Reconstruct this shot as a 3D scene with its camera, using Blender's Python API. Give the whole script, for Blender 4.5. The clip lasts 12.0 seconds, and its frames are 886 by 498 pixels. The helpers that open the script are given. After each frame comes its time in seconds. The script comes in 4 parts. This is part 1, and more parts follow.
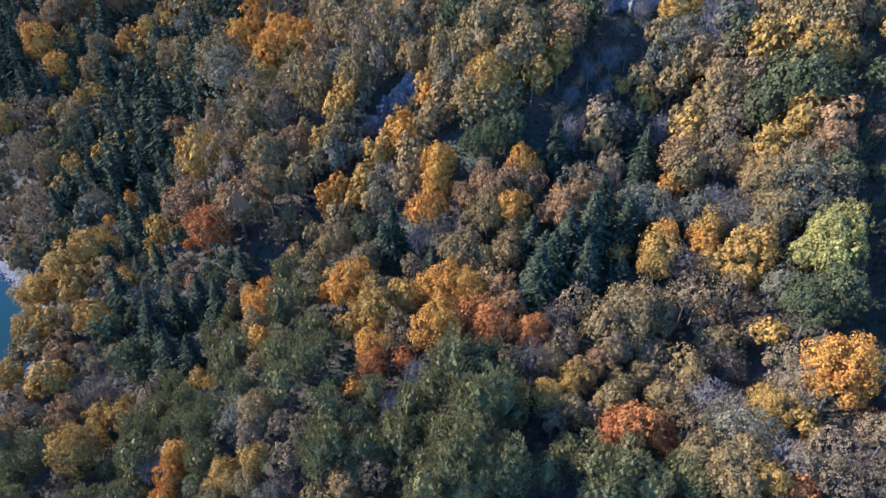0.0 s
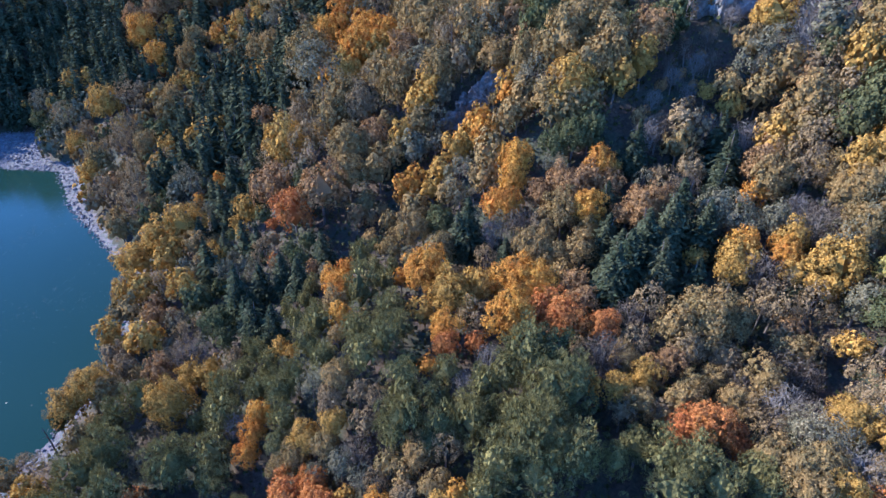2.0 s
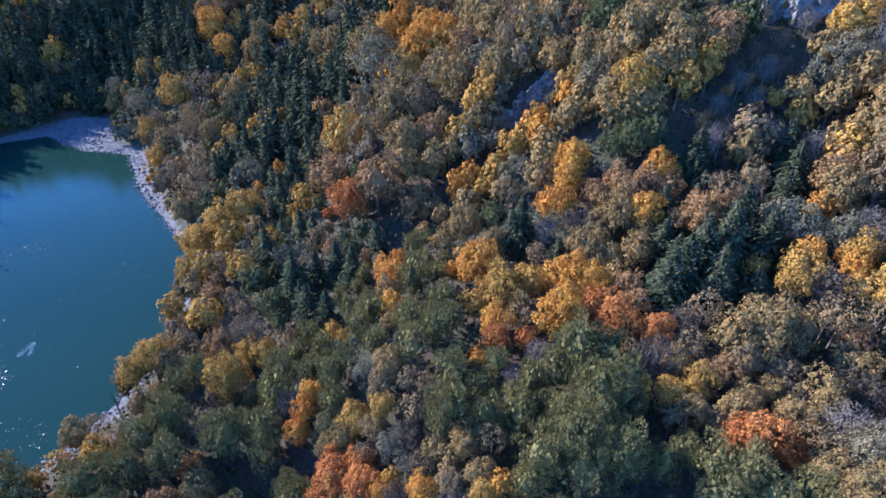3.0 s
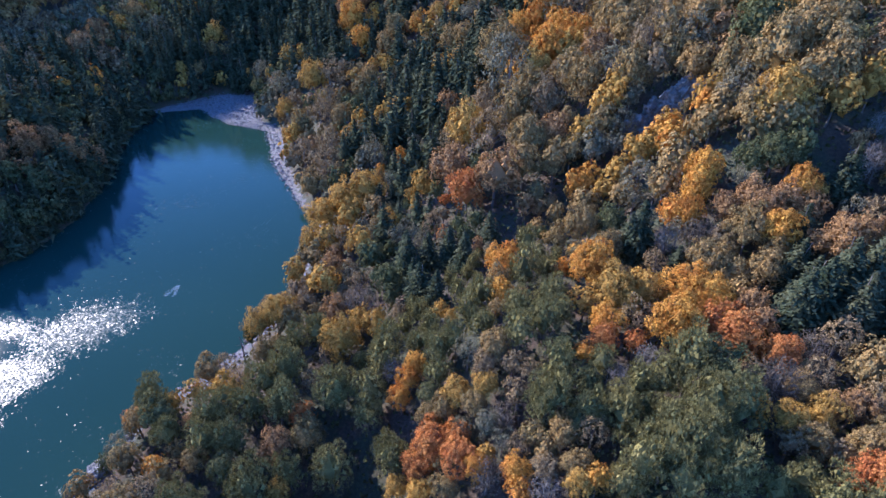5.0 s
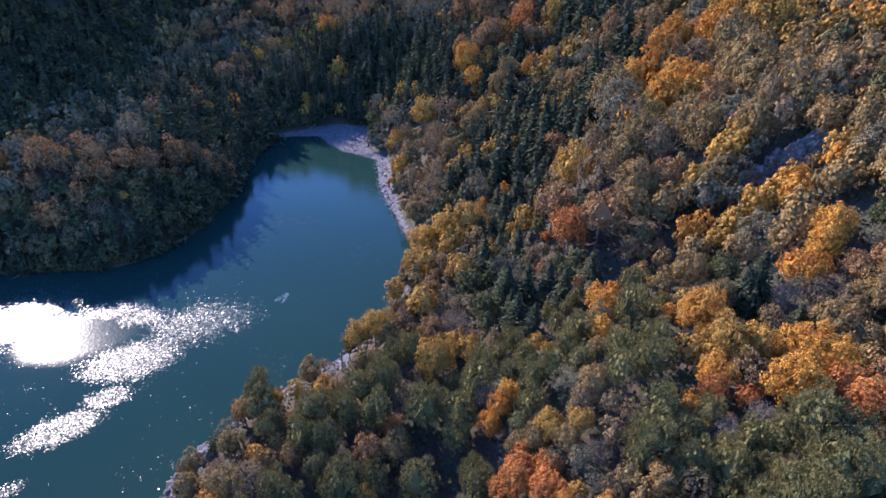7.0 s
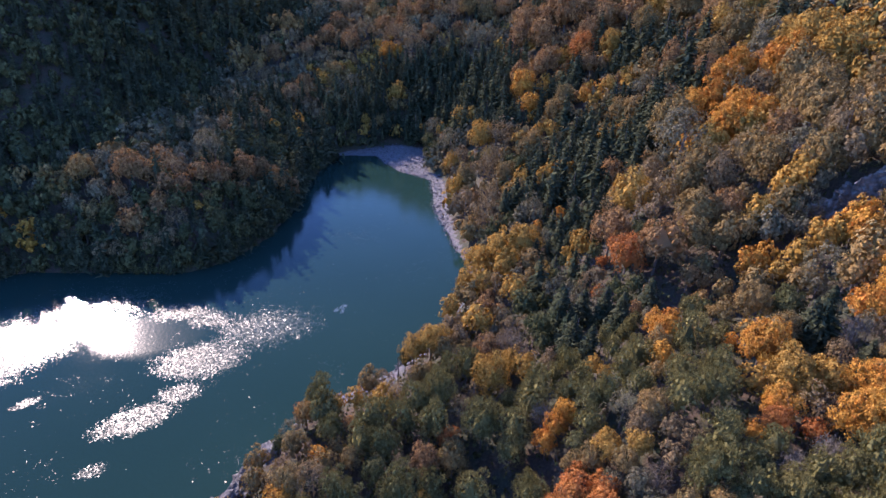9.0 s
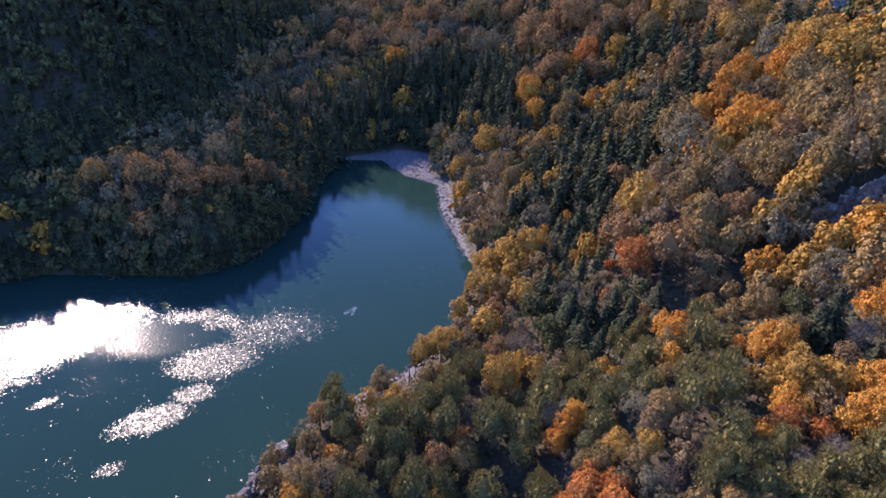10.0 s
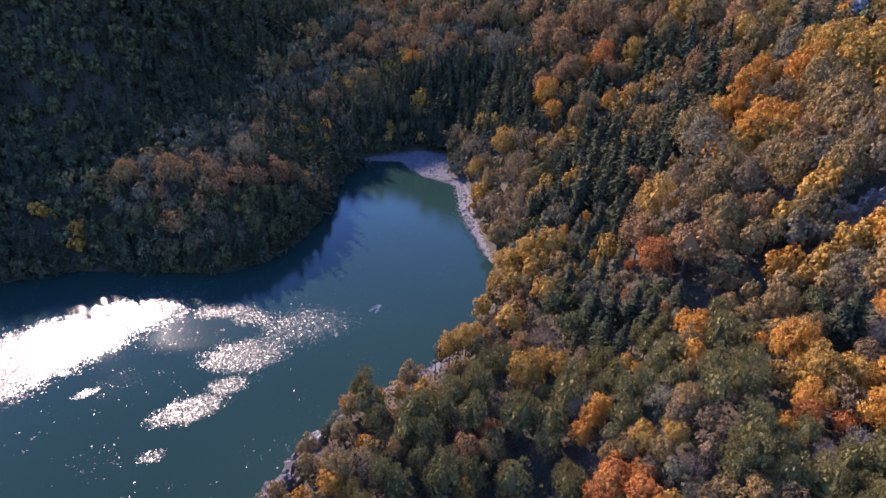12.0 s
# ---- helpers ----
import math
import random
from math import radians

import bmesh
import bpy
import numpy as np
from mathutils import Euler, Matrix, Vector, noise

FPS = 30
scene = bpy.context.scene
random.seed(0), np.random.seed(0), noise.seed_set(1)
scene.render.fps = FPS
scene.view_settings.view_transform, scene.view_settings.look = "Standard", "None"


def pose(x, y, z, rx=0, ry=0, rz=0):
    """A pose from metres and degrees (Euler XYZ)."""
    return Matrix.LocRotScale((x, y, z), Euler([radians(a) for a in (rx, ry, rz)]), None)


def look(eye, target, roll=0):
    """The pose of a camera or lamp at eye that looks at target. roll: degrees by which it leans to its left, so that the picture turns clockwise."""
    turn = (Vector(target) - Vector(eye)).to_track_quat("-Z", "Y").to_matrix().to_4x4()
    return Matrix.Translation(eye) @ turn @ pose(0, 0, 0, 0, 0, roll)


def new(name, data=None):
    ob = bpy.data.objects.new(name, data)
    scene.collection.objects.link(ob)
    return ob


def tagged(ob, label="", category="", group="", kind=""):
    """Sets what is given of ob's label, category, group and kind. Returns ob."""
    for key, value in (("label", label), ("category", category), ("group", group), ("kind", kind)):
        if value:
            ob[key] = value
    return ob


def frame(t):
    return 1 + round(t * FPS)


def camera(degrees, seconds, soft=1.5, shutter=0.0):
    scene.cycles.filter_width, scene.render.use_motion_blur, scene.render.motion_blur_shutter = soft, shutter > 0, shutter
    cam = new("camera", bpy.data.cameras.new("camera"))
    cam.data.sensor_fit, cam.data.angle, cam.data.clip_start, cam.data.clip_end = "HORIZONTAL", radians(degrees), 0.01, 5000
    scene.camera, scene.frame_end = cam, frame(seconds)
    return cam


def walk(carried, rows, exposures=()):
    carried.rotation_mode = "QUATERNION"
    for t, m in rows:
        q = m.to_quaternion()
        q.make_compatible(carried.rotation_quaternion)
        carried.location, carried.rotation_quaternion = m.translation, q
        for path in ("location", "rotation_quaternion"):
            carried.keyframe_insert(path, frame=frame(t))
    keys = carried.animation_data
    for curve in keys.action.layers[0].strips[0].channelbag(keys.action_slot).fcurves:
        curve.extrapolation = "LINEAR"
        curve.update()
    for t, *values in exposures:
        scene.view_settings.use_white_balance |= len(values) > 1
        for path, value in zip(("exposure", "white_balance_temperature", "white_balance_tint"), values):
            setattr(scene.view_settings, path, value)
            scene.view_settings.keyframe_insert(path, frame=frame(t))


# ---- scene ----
cam = camera(78.9, 12.0, soft=1.55)
PATH = [
    (0, (-0.86, 2.021, 94.864), (-1.074, 3.704, 93.804), -1.1),
    (0.5, (-1.868, 0.765, 94.907), (-2.1, 2.447, 93.85), -1.0),
    (1, (-2.939, -0.479, 94.952), (-3.226, 1.196, 93.897), -0.7),
    (1.5, (-3.919, -1.752, 94.965), (-4.258, -0.086, 93.912), -0.5),
    (2, (-4.857, -3.055, 94.898), (-5.255, -1.401, 93.847), -0.5),
    (2.5, (-5.729, -4.297, 94.79), (-6.199, -2.661, 93.74), -0.3),
    (3, (-6.536, -5.543, 94.673), (-7.082, -3.931, 93.623), -0.1),
    (3.2, (-6.81, -6.052, 94.642), (-7.39, -4.452, 93.592), -0.2),
    (4.8, (-8.612, -10.403, 93.82), (-9.446, -8.914, 92.777), 0.5),
    (5, (-8.838, -10.938, 93.79), (-9.7, -9.467, 92.744), 0.7),
    (5.5, (-9.327, -12.258, 93.654), (-10.254, -10.828, 92.607), 0.8),
    (6, (-9.718, -13.644, 93.483), (-10.729, -12.238, 92.483), 1.0),
    (6.5, (-9.951, -15.05, 93.299), (-11.035, -13.67, 92.339), 1.1),
    (7, (-10.151, -16.519, 93.139), (-11.307, -15.174, 92.214), 1.3),
    (7.5, (-10.314, -17.948, 93.114), (-11.529, -16.636, 92.218), 1.5),
    (9.5, (-10.532, -24.164, 94.244), (-11.834, -22.904, 93.398), 1.7),
    (10, (-10.53, -25.682, 94.525), (-11.836, -24.421, 93.685), 1.7),
    (10.5, (-10.559, -27.091, 94.847), (-11.87, -25.835, 94.008), 1.7),
    (11, (-10.512, -28.489, 95.157), (-11.832, -27.243, 94.319), 1.6),
    (11.5, (-10.461, -29.973, 95.411), (-11.79, -28.735, 94.573), 1.6),
    (12, (-10.372, -31.628, 95.6), (-11.705, -30.394, 94.763), 1.5),
]
walk(cam, [(t, look(eye, target, roll)) for t, eye, target, roll in PATH],
     [(0, 2.08, 5080, 17), (3, 2.14, 5000, 18), (6, 2.06, 5300, 26), (7.5, 1.95, 5650, 30), (9.5, 1.92, 6050, 35), (12, 1.97, 6300, 38)])

# ---- daylight: low western sun over the ridge, clear sky ----
SUN_AZ, SUN_EL = -84.0, 26.8
world = bpy.data.worlds.new("sky")
scene.world = world
world.use_nodes = True
wn = world.node_tree
sky = wn.nodes.new("ShaderNodeTexSky")
sky.sky_type = "NISHITA"
sky.sun_disc = False
sky.sun_elevation = radians(SUN_EL)
sky.sun_rotation = radians(SUN_AZ % 360)
sky.altitude = 1200
sky.dust_density = 0.0
sky.ozone_density = 9.0
wn.links.new(sky.outputs[0], wn.nodes["Background"].inputs[0])
wn.nodes["Background"].inputs[1].default_value = 0.15
sun_data = bpy.data.lights.new("sun", "SUN")
sun_data.energy, sun_data.angle, sun_data.color = 3.3, radians(0.5), (1.0, 0.85, 0.655)
sun = new("sun", sun_data)
TO_SUN = Vector((math.sin(radians(SUN_AZ)) * math.cos(radians(SUN_EL)),
                 math.cos(radians(SUN_AZ)) * math.cos(radians(SUN_EL)), math.sin(radians(SUN_EL))))
sun.matrix_world = look(TO_SUN * 600, (0, 0, 0))

# ---- materials ----
def material(name):
    m = bpy.data.materials.new(name)
    m.use_nodes = True
    nt = m.node_tree
    return m, nt, nt.nodes["Principled BSDF"]


def add(nt, kind, operation=None, use_clamp=None, blend_type=None, attribute_name=None, vector_type=None, interpolation_type=None):
    n = nt.nodes.new("ShaderNode" + kind)
    if operation is not None:
        n.operation = operation
    if use_clamp is not None:
        n.use_clamp = use_clamp
    if blend_type is not None:
        n.blend_type = blend_type
    if attribute_name is not None:
        n.attribute_name = attribute_name
    if vector_type is not None:
        n.vector_type = vector_type
    if interpolation_type is not None:
        n.interpolation_type = interpolation_type
    return n


def wire(nt, a, b):
    nt.links.new(a, b)


def noise_tex(nt, scale, detail=4.0, rough=0.6, vector=None):
    n = add(nt, "TexNoise")
    n.inputs["Scale"].default_value = scale
    n.inputs["Detail"].default_value = detail
    n.inputs["Roughness"].default_value = rough
    if vector is not None:
        wire(nt, vector, n.inputs["Vector"])
    return n


def ramp(nt, fac, stops):
    r = add(nt, "ValToRGB")
    e = r.color_ramp.elements
    while len(e) < len(stops):
        e.new(0.5)
    for el, (p, c) in zip(e, stops):
        el.position, el.color = p, (*c, 1.0)
    wire(nt, fac, r.inputs["Fac"])
    return r.outputs["Color"]


def blend(nt, fac, a, b, mode="MIX"):
    m = add(nt, "MixRGB", blend_type=mode)
    for sock, v in zip(m.inputs, (fac, a, b)):
        if isinstance(v, (int, float)):
            sock.default_value = v
        elif isinstance(v, tuple):
            sock.default_value = (*v, 1.0)
        else:
            wire(nt, v, sock)
    return m.outputs["Color"]


def calc(nt, op, a, b=None, clamp=False):
    m = add(nt, "Math", operation=op, use_clamp=clamp)
    for sock, v in zip(m.inputs, (a, b)):
        if v is None:
            continue
        if isinstance(v, (int, float)):
            sock.default_value = v
        else:
            wire(nt, v, sock)
    return m.outputs[0]


def leaf_material(name, base, second, through_light=0.19, patch=0.3):
    """Foliage: each leaf spray, each crown and each patch of the wood has its own tint between two colours."""
    m, nt, p = material(name)
    geo = add(nt, "NewGeometry")
    info = add(nt, "ObjectInfo")
    wide = noise_tex(nt, patch, 3.5, 0.6, geo.outputs["Position"])
    isle = geo.outputs["Random Per Island"]
    f = calc(nt, "ADD", calc(nt, "MULTIPLY", isle, 0.5), calc(nt, "MULTIPLY", info.outputs["Random"], 0.4))
    f = calc(nt, "ADD", f, calc(nt, "MULTIPLY", calc(nt, "SUBTRACT", wide.outputs["Fac"], 0.5), 1.9), clamp=True)
    tint = blend(nt, f, base, second)
    value = calc(nt, "ADD", 0.5, calc(nt, "MULTIPLY", calc(nt, "FRACT", calc(nt, "MULTIPLY", isle, 7.31)), 0.95))
    grain = noise_tex(nt, 4.5, 3.0, 0.7, geo.outputs["Position"])
    value = calc(nt, "MULTIPLY", value, calc(nt, "ADD", 0.72, calc(nt, "MULTIPLY", grain.outputs["Fac"], 0.56)))
    hsv = add(nt, "HueSaturation")
    wire(nt, tint, hsv.inputs["Color"])
    wire(nt, value, hsv.inputs["Value"])
    diffuse = add(nt, "BsdfDiffuse")
    lucent = add(nt, "BsdfTranslucent")
    mix = add(nt, "MixShader")
    mix.inputs[0].default_value = through_light
    wire(nt, hsv.outputs["Color"], diffuse.inputs["Color"])
    wire(nt, hsv.outputs["Color"], lucent.inputs["Color"])
    wire(nt, diffuse.outputs[0], mix.inputs[1])
    wire(nt, lucent.outputs[0], mix.inputs[2])
    nt.nodes.remove(p)
    wire(nt, mix.outputs[0], nt.nodes["Material Output"].inputs["Surface"])
    return m


LEAF = {
    "orange": leaf_material("leaf_orange", (0.395, 0.155, 0.032), (0.525, 0.298, 0.054)),
    "yellow": leaf_material("leaf_yellow", (0.290, 0.180, 0.046), (0.470, 0.272, 0.060)),
    "khaki": leaf_material("leaf_khaki", (0.158, 0.128, 0.056), (0.330, 0.206, 0.074)),
    "russet": leaf_material("leaf_russet", (0.195, 0.117, 0.055), (0.355, 0.206, 0.080)),
    "red": leaf_material("leaf_red", (0.320, 0.104, 0.034), (0.455, 0.205, 0.055)),
    "tan": leaf_material("leaf_tan", (0.165, 0.121, 0.066), (0.268, 0.190, 0.090)),
    "mauve": leaf_material("leaf_mauve", (0.106, 0.087, 0.066), (0.172, 0.138, 0.098)),
    "lime": leaf_material("leaf_lime", (0.245, 0.225, 0.062), (0.355, 0.290, 0.082)),
    "dark": leaf_material("leaf_dark_green", (0.057, 0.070, 0.031), (0.140, 0.130, 0.054)),
    "sage": leaf_material("leaf_sage", (0.110, 0.112, 0.070), (0.225, 0.186, 0.104)),
    "pine": leaf_material("needle_pine", (0.120, 0.116, 0.046), (0.228, 0.192, 0.068), 0.12),
    "spruce": leaf_material("needle_spruce", (0.030, 0.042, 0.024), (0.090, 0.092, 0.048), 0.1),
}


def bark_material(name, a, b):
    m, nt, p = material(name)
    geo = add(nt, "NewGeometry")
    n = noise_tex(nt, 6.0, 5.0, 0.7, geo.outputs["Position"])
    wire(nt, ramp(nt, n.outputs["Fac"], [(0.3, a), (0.7, b)]), p.inputs["Base Color"])
    p.inputs["Roughness"].default_value = 0.9
    return m


BARK = bark_material("bark", (0.07, 0.055, 0.045), (0.16, 0.135, 0.11))
BARK_GREY = bark_material("bark_grey", (0.10, 0.086, 0.070), (0.205, 0.180, 0.146))


def rock_material(name, a, b, c, scale):
    m, nt, p = material(name)
    geo = add(nt, "NewGeometry")
    n1 = noise_tex(nt, scale, 6.0, 0.65, geo.outputs["Position"])
    n2 = noise_tex(nt, scale * 7, 4.0, 0.7, geo.outputs["Position"])
    info = add(nt, "ObjectInfo")
    f = calc(nt, "ADD", calc(nt, "MULTIPLY", n1.outputs["Fac"], 0.7), calc(nt, "MULTIPLY", n2.outputs["Fac"], 0.3))
    f = calc(nt, "ADD", f, calc(nt, "MULTIPLY", calc(nt, "SUBTRACT", info.outputs["Random"], 0.5), 0.2))
    wire(nt, ramp(nt, f, [(0.32, a), (0.5, b), (0.68, c)]), p.inputs["Base Color"])
    p.inputs["Roughness"].default_value = 0.85
    bump = add(nt, "Bump")
    bump.inputs["Strength"].default_value = 1.0
    bump.inputs["Distance"].default_value = 0.4
    wire(nt, calc(nt, "ADD", n1.outputs["Fac"], calc(nt, "MULTIPLY", n2.outputs["Fac"], 0.5)), bump.inputs["Height"])
    wire(nt, bump.outputs[0], p.inputs["Normal"])
    return m


ROCK = rock_material("gneiss_rock", (0.042, 0.040, 0.038), (0.130, 0.124, 0.114), (0.265, 0.253, 0.232), 0.7)
STONE = rock_material("shore_stone", (0.035, 0.033, 0.036), (0.09, 0.083, 0.088), (0.18, 0.168, 0.172), 0.6)


def ground_material():
    """Leaf litter and moss in the wood, washed grey stones along the shore."""
    m, nt, p = material("forest_floor")
    geo = add(nt, "NewGeometry")
    shore = add(nt, "Attribute", attribute_name="shore")
    n1 = noise_tex(nt, 0.12, 5.0, 0.65, geo.outputs["Position"])
    n2 = noise_tex(nt, 1.6, 5.0, 0.7, geo.outputs["Position"])
    litter = ramp(nt, n2.outputs["Fac"], [(0.3, (0.03, 0.022, 0.016)), (0.5, (0.06, 0.04, 0.025)), (0.72, (0.11, 0.075, 0.045))])
    moss = ramp(nt, n2.outputs["Fac"], [(0.3, (0.025, 0.03, 0.016)), (0.7, (0.06, 0.065, 0.032))])
    soil = blend(nt, ramp(nt, n1.outputs["Fac"], [(0.42, (0, 0, 0)), (0.6, (1, 1, 1))]), litter, moss)
    cells = add(nt, "TexVoronoi")
    cells.inputs["Scale"].default_value = 1.1
    wire(nt, geo.outputs["Position"], cells.inputs["Vector"])
    gravel = noise_tex(nt, 0.9, 6.0, 0.75, geo.outputs["Position"])
    pebble = blend(nt, 0.5, ramp(nt, gravel.outputs["Fac"], [(0.3, (0.06, 0.054, 0.057)), (0.7, (0.15, 0.138, 0.143))]), cells.outputs["Color"], "SOFT_LIGHT")
    grey = add(nt, "HueSaturation")
    grey.inputs["Saturation"].default_value = 0.25
    wire(nt, pebble, grey.inputs["Color"])
    edge = calc(nt, "ADD", shore.outputs["Fac"], calc(nt, "MULTIPLY", calc(nt, "SUBTRACT", n2.outputs["Fac"], 0.5), 0.8))
    mask = ramp(nt, edge, [(0.42, (0, 0, 0)), (0.58, (1, 1, 1))])
    wire(nt, blend(nt, mask, soil, grey.outputs["Color"]), p.inputs["Base Color"])
    p.inputs["Roughness"].default_value = 0.95
    bump = add(nt, "Bump")
    bump.inputs["Strength"].default_value = 0.8
    bump.inputs["Distance"].default_value = 0.5
    wire(nt, n2.outputs["Fac"], bump.inputs["Height"])
    wire(nt, bump.outputs[0], p.inputs["Normal"])
    return m


GROUND = ground_material()


def patch_field(nt, pos, cx, cy, a, b, turn):
    """1 and more inside an ellipse on the lake, falling to 0 at one and a half times its size."""
    mp = add(nt, "Mapping", vector_type="TEXTURE")
    mp.inputs["Location"].default_value = (cx, cy, 0)
    mp.inputs["Rotation"].default_value = (0, 0, radians(turn))
    mp.inputs["Scale"].default_value = (a, b, 1)
    wire(nt, pos, mp.inputs["Vector"])
    ln = add(nt, "VectorMath", operation="LENGTH")
    wire(nt, mp.outputs[0], ln.inputs[0])
    return calc(nt, "SUBTRACT", 1.5, ln.outputs["Value"], clamp=True)


def water_material():
    """Deep green lake: calm mirror with drifting patches that the wind has ruffled."""
    m, nt, p = material("lake_water")
    geo = add(nt, "NewGeometry")
    pos = geo.outputs["Position"]
    warp = noise_tex(nt, 0.045, 4.0, 0.6, pos)
    ruffle = band = None
    # ruffled patches: centre, half length, half width, bearing of the long side, strength; the first is the open band
    for cx, cy, a, b, turn, force in ((-182.5, -34, 41, 14.5, 101, 1), (-145, 15, 10.5, 7.2, 60, 1), (-131.5, -6, 8.5, 4.4, 78, 1), (-172, 20, 9, 4.6, 56, 0.72), (-155, -24, 2.6, 1.5, 90, 1),
                                      (-163, 25, 8, 5, 30, 0.6), (-147, 37, 14, 9.5, 75, 0.66), (-121, -17.5, 3, 2, 80, 0.7), (-134, 5, 5, 3.2, 60, 0.9)):
        v = calc(nt, "MULTIPLY", patch_field(nt, pos, cx, cy, a, b, turn), force)
        band = v if band is None else band
        ruffle = v if ruffle is None else calc(nt, "MAXIMUM", ruffle, v)
    # a slick between them: no facets, only a faint swell that blurs the mirror
    slick = calc(nt, "ADD", patch_field(nt, pos, -165, 11, 14, 10, 50), calc(nt, "MULTIPLY", calc(nt, "SUBTRACT", warp.outputs["Fac"], 0.5), 0.7))
    slick = calc(nt, "MULTIPLY", slick, 1.6, clamp=True)
    ruffle = calc(nt, "ADD", ruffle, calc(nt, "MULTIPLY", calc(nt, "SUBTRACT", warp.outputs["Fac"], 0.5), 1.0))
    frayed = noise_tex(nt, 0.35, 4.0, 0.7, pos)
    ruffle = calc(nt, "ADD", ruffle, calc(nt, "MULTIPLY", calc(nt, "SUBTRACT", frayed.outputs["Fac"], 0.5), 1.1))
    mask = add(nt, "MapRange", interpolation_type="SMOOTHSTEP")
    mask.inputs["From Min"].default_value, mask.inputs["From Max"].default_value = -0.02, 0.78
    wire(nt, ruffle, mask.inputs["Value"])
    mask = mask.outputs["Result"]
    # the wind breaks the ruffled water into small tilted facets
    facet = add(nt, "TexVoronoi")
    facet.inputs["Scale"].default_value = 3.8
    stir = noise_tex(nt, 1.3, 2.0, 0.5, pos)
    shift = add(nt, "VectorMath", operation="MULTIPLY_ADD")
    wire(nt, stir.outputs["Color"], shift.inputs[0])
    shift.inputs[1].default_value = (0.9, 0.9, 0.0)
    wire(nt, pos, shift.inputs[2])
    wire(nt, shift.outputs[0], facet.inputs["Vector"])
    split = add(nt, "SeparateXYZ")
    wire(nt, facet.outputs["Color"], split.inputs[0])
    rx, ry, rz = split.outputs[0], split.outputs[1], split.outputs[2]
    other = calc(nt, "FRACT", calc(nt, "ADD", calc(nt, "MULTIPLY", rx, 7.31), calc(nt, "MULTIPLY", ry, 3.17)))
    # gusts leave single facets standing round the ruffled patches
    gust = calc(nt, "LESS_THAN", calc(nt, "FRACT", calc(nt, "ADD", calc(nt, "MULTIPLY", rz, 5.93), calc(nt, "MULTIPLY", rx, 2.71))), calc(nt, "ADD", 0.0003, calc(nt, "POWER", mask, 1.45)))
    chop = calc(nt, "GREATER_THAN", band, 0.02)
    lean = calc(nt, "MULTIPLY", gust, calc(nt, "SUBTRACT", 0.37, calc(nt, "MULTIPLY", chop, 0.19)))
    tilt = add(nt, "CombineXYZ")
    for one, two, sock in ((rx, ry, tilt.inputs[0]), (rz, other, tilt.inputs[1])):
        off = calc(nt, "SUBTRACT", one, two)
        wire(nt, calc(nt, "MULTIPLY", calc(nt, "MULTIPLY", off, calc(nt, "POWER", calc(nt, "ABSOLUTE", off), 0.35)), lean), sock)
    tilt.inputs[2].default_value = 1.0
    level = add(nt, "VectorMath", operation="NORMALIZE")
    wire(nt, tilt.outputs[0], level.inputs[0])
    ripple = noise_tex(nt, 1.2, 2.5, 0.55, pos)
    bump = add(nt, "Bump")
    bump.inputs["Strength"].default_value = 0.06
    bump.inputs["Distance"].default_value = 0.42
    wire(nt, ripple.outputs["Fac"], bump.inputs["Height"])
    wire(nt, level.outputs[0], bump.inputs["Normal"])
    wire(nt, bump.outputs[0], p.inputs["Normal"])
    wide = noise_tex(nt, 0.012, 3.0, 0.5, pos)
    wire(nt, ramp(nt, wide.outputs["Fac"], [(0.3, (0.0095, 0.0290, 0.0235)), (0.7, (0.0130, 0.0355, 0.0280))]), p.inputs["Base Color"])
    broken = calc(nt, "MULTIPLY", gust, calc(nt, "SUBTRACT", 0.29, calc(nt, "MULTIPLY", chop, 0.03)))
    wire(nt, calc(nt, "ADD", 0.03, calc(nt, "MAXIMUM", broken, calc(nt, "MULTIPLY", slick, 0.12))), p.inputs["Roughness"])
    p.inputs["IOR"].default_value = 1.333
    wire(nt, calc(nt, "ADD", 0.12, calc(nt, "MULTIPLY", gust, 0.13)), p.inputs["Specular IOR Level"])
    return m


WATER = water_material()

# ---- the lie of the land: lake level is z = 0 ----
SHORE = [(-84, -60), (-88, -25), (-92, -3), (-97, 5), (-101, 12), (-104, 20), (-106.5, 35), (-106, 42), (-105, 50), (-107, 67), (-114, 82),
         (-124, 101), (-136, 114), (-142, 116), (-151, 120.5), (-163, 128), (-179, 137.5), (-193, 147), (-208, 160), (-222, 172), (-233, 171), (-248, 169.5), (-265, 174), (-281, 179),
         (-289, 170), (-297, 160), (-268, 125), (-233, 94), (-209, 68), (-198, 46), (-199, 31), (-212, 15),
         (-235, -10), (-248, -54), (-231, -104), (-191, -145), (-140, -155), (-98, -110)]
RING = np.array(SHORE, float)


def shore_distance(x, y):
    """Metres from the waterline, negative on the lake."""
    a, b = RING, np.roll(RING, -1, 0)
    best = np.full(np.shape(x), 1e9)
    inside = np.zeros(np.shape(x), bool)
    for (ax, ay), (bx, by) in zip(a, b):
        ex, ey = bx - ax, by - ay
        t = np.clip(((x - ax) * ex + (y - ay) * ey) / (ex * ex + ey * ey), 0, 1)
        best = np.minimum(best, np.hypot(ax + t * ex - x, ay + t * ey - y))
        if ay != by:
            inside ^= ((ay > y) != (by > y)) & (x < ex * (y - ay) / ey + ax)
    return np.where(inside, -best, best)


def smooth(a, b, v):
    t = np.clip((v - a) / (b - a), 0, 1)
    return t * t * (3 - 2 * t)


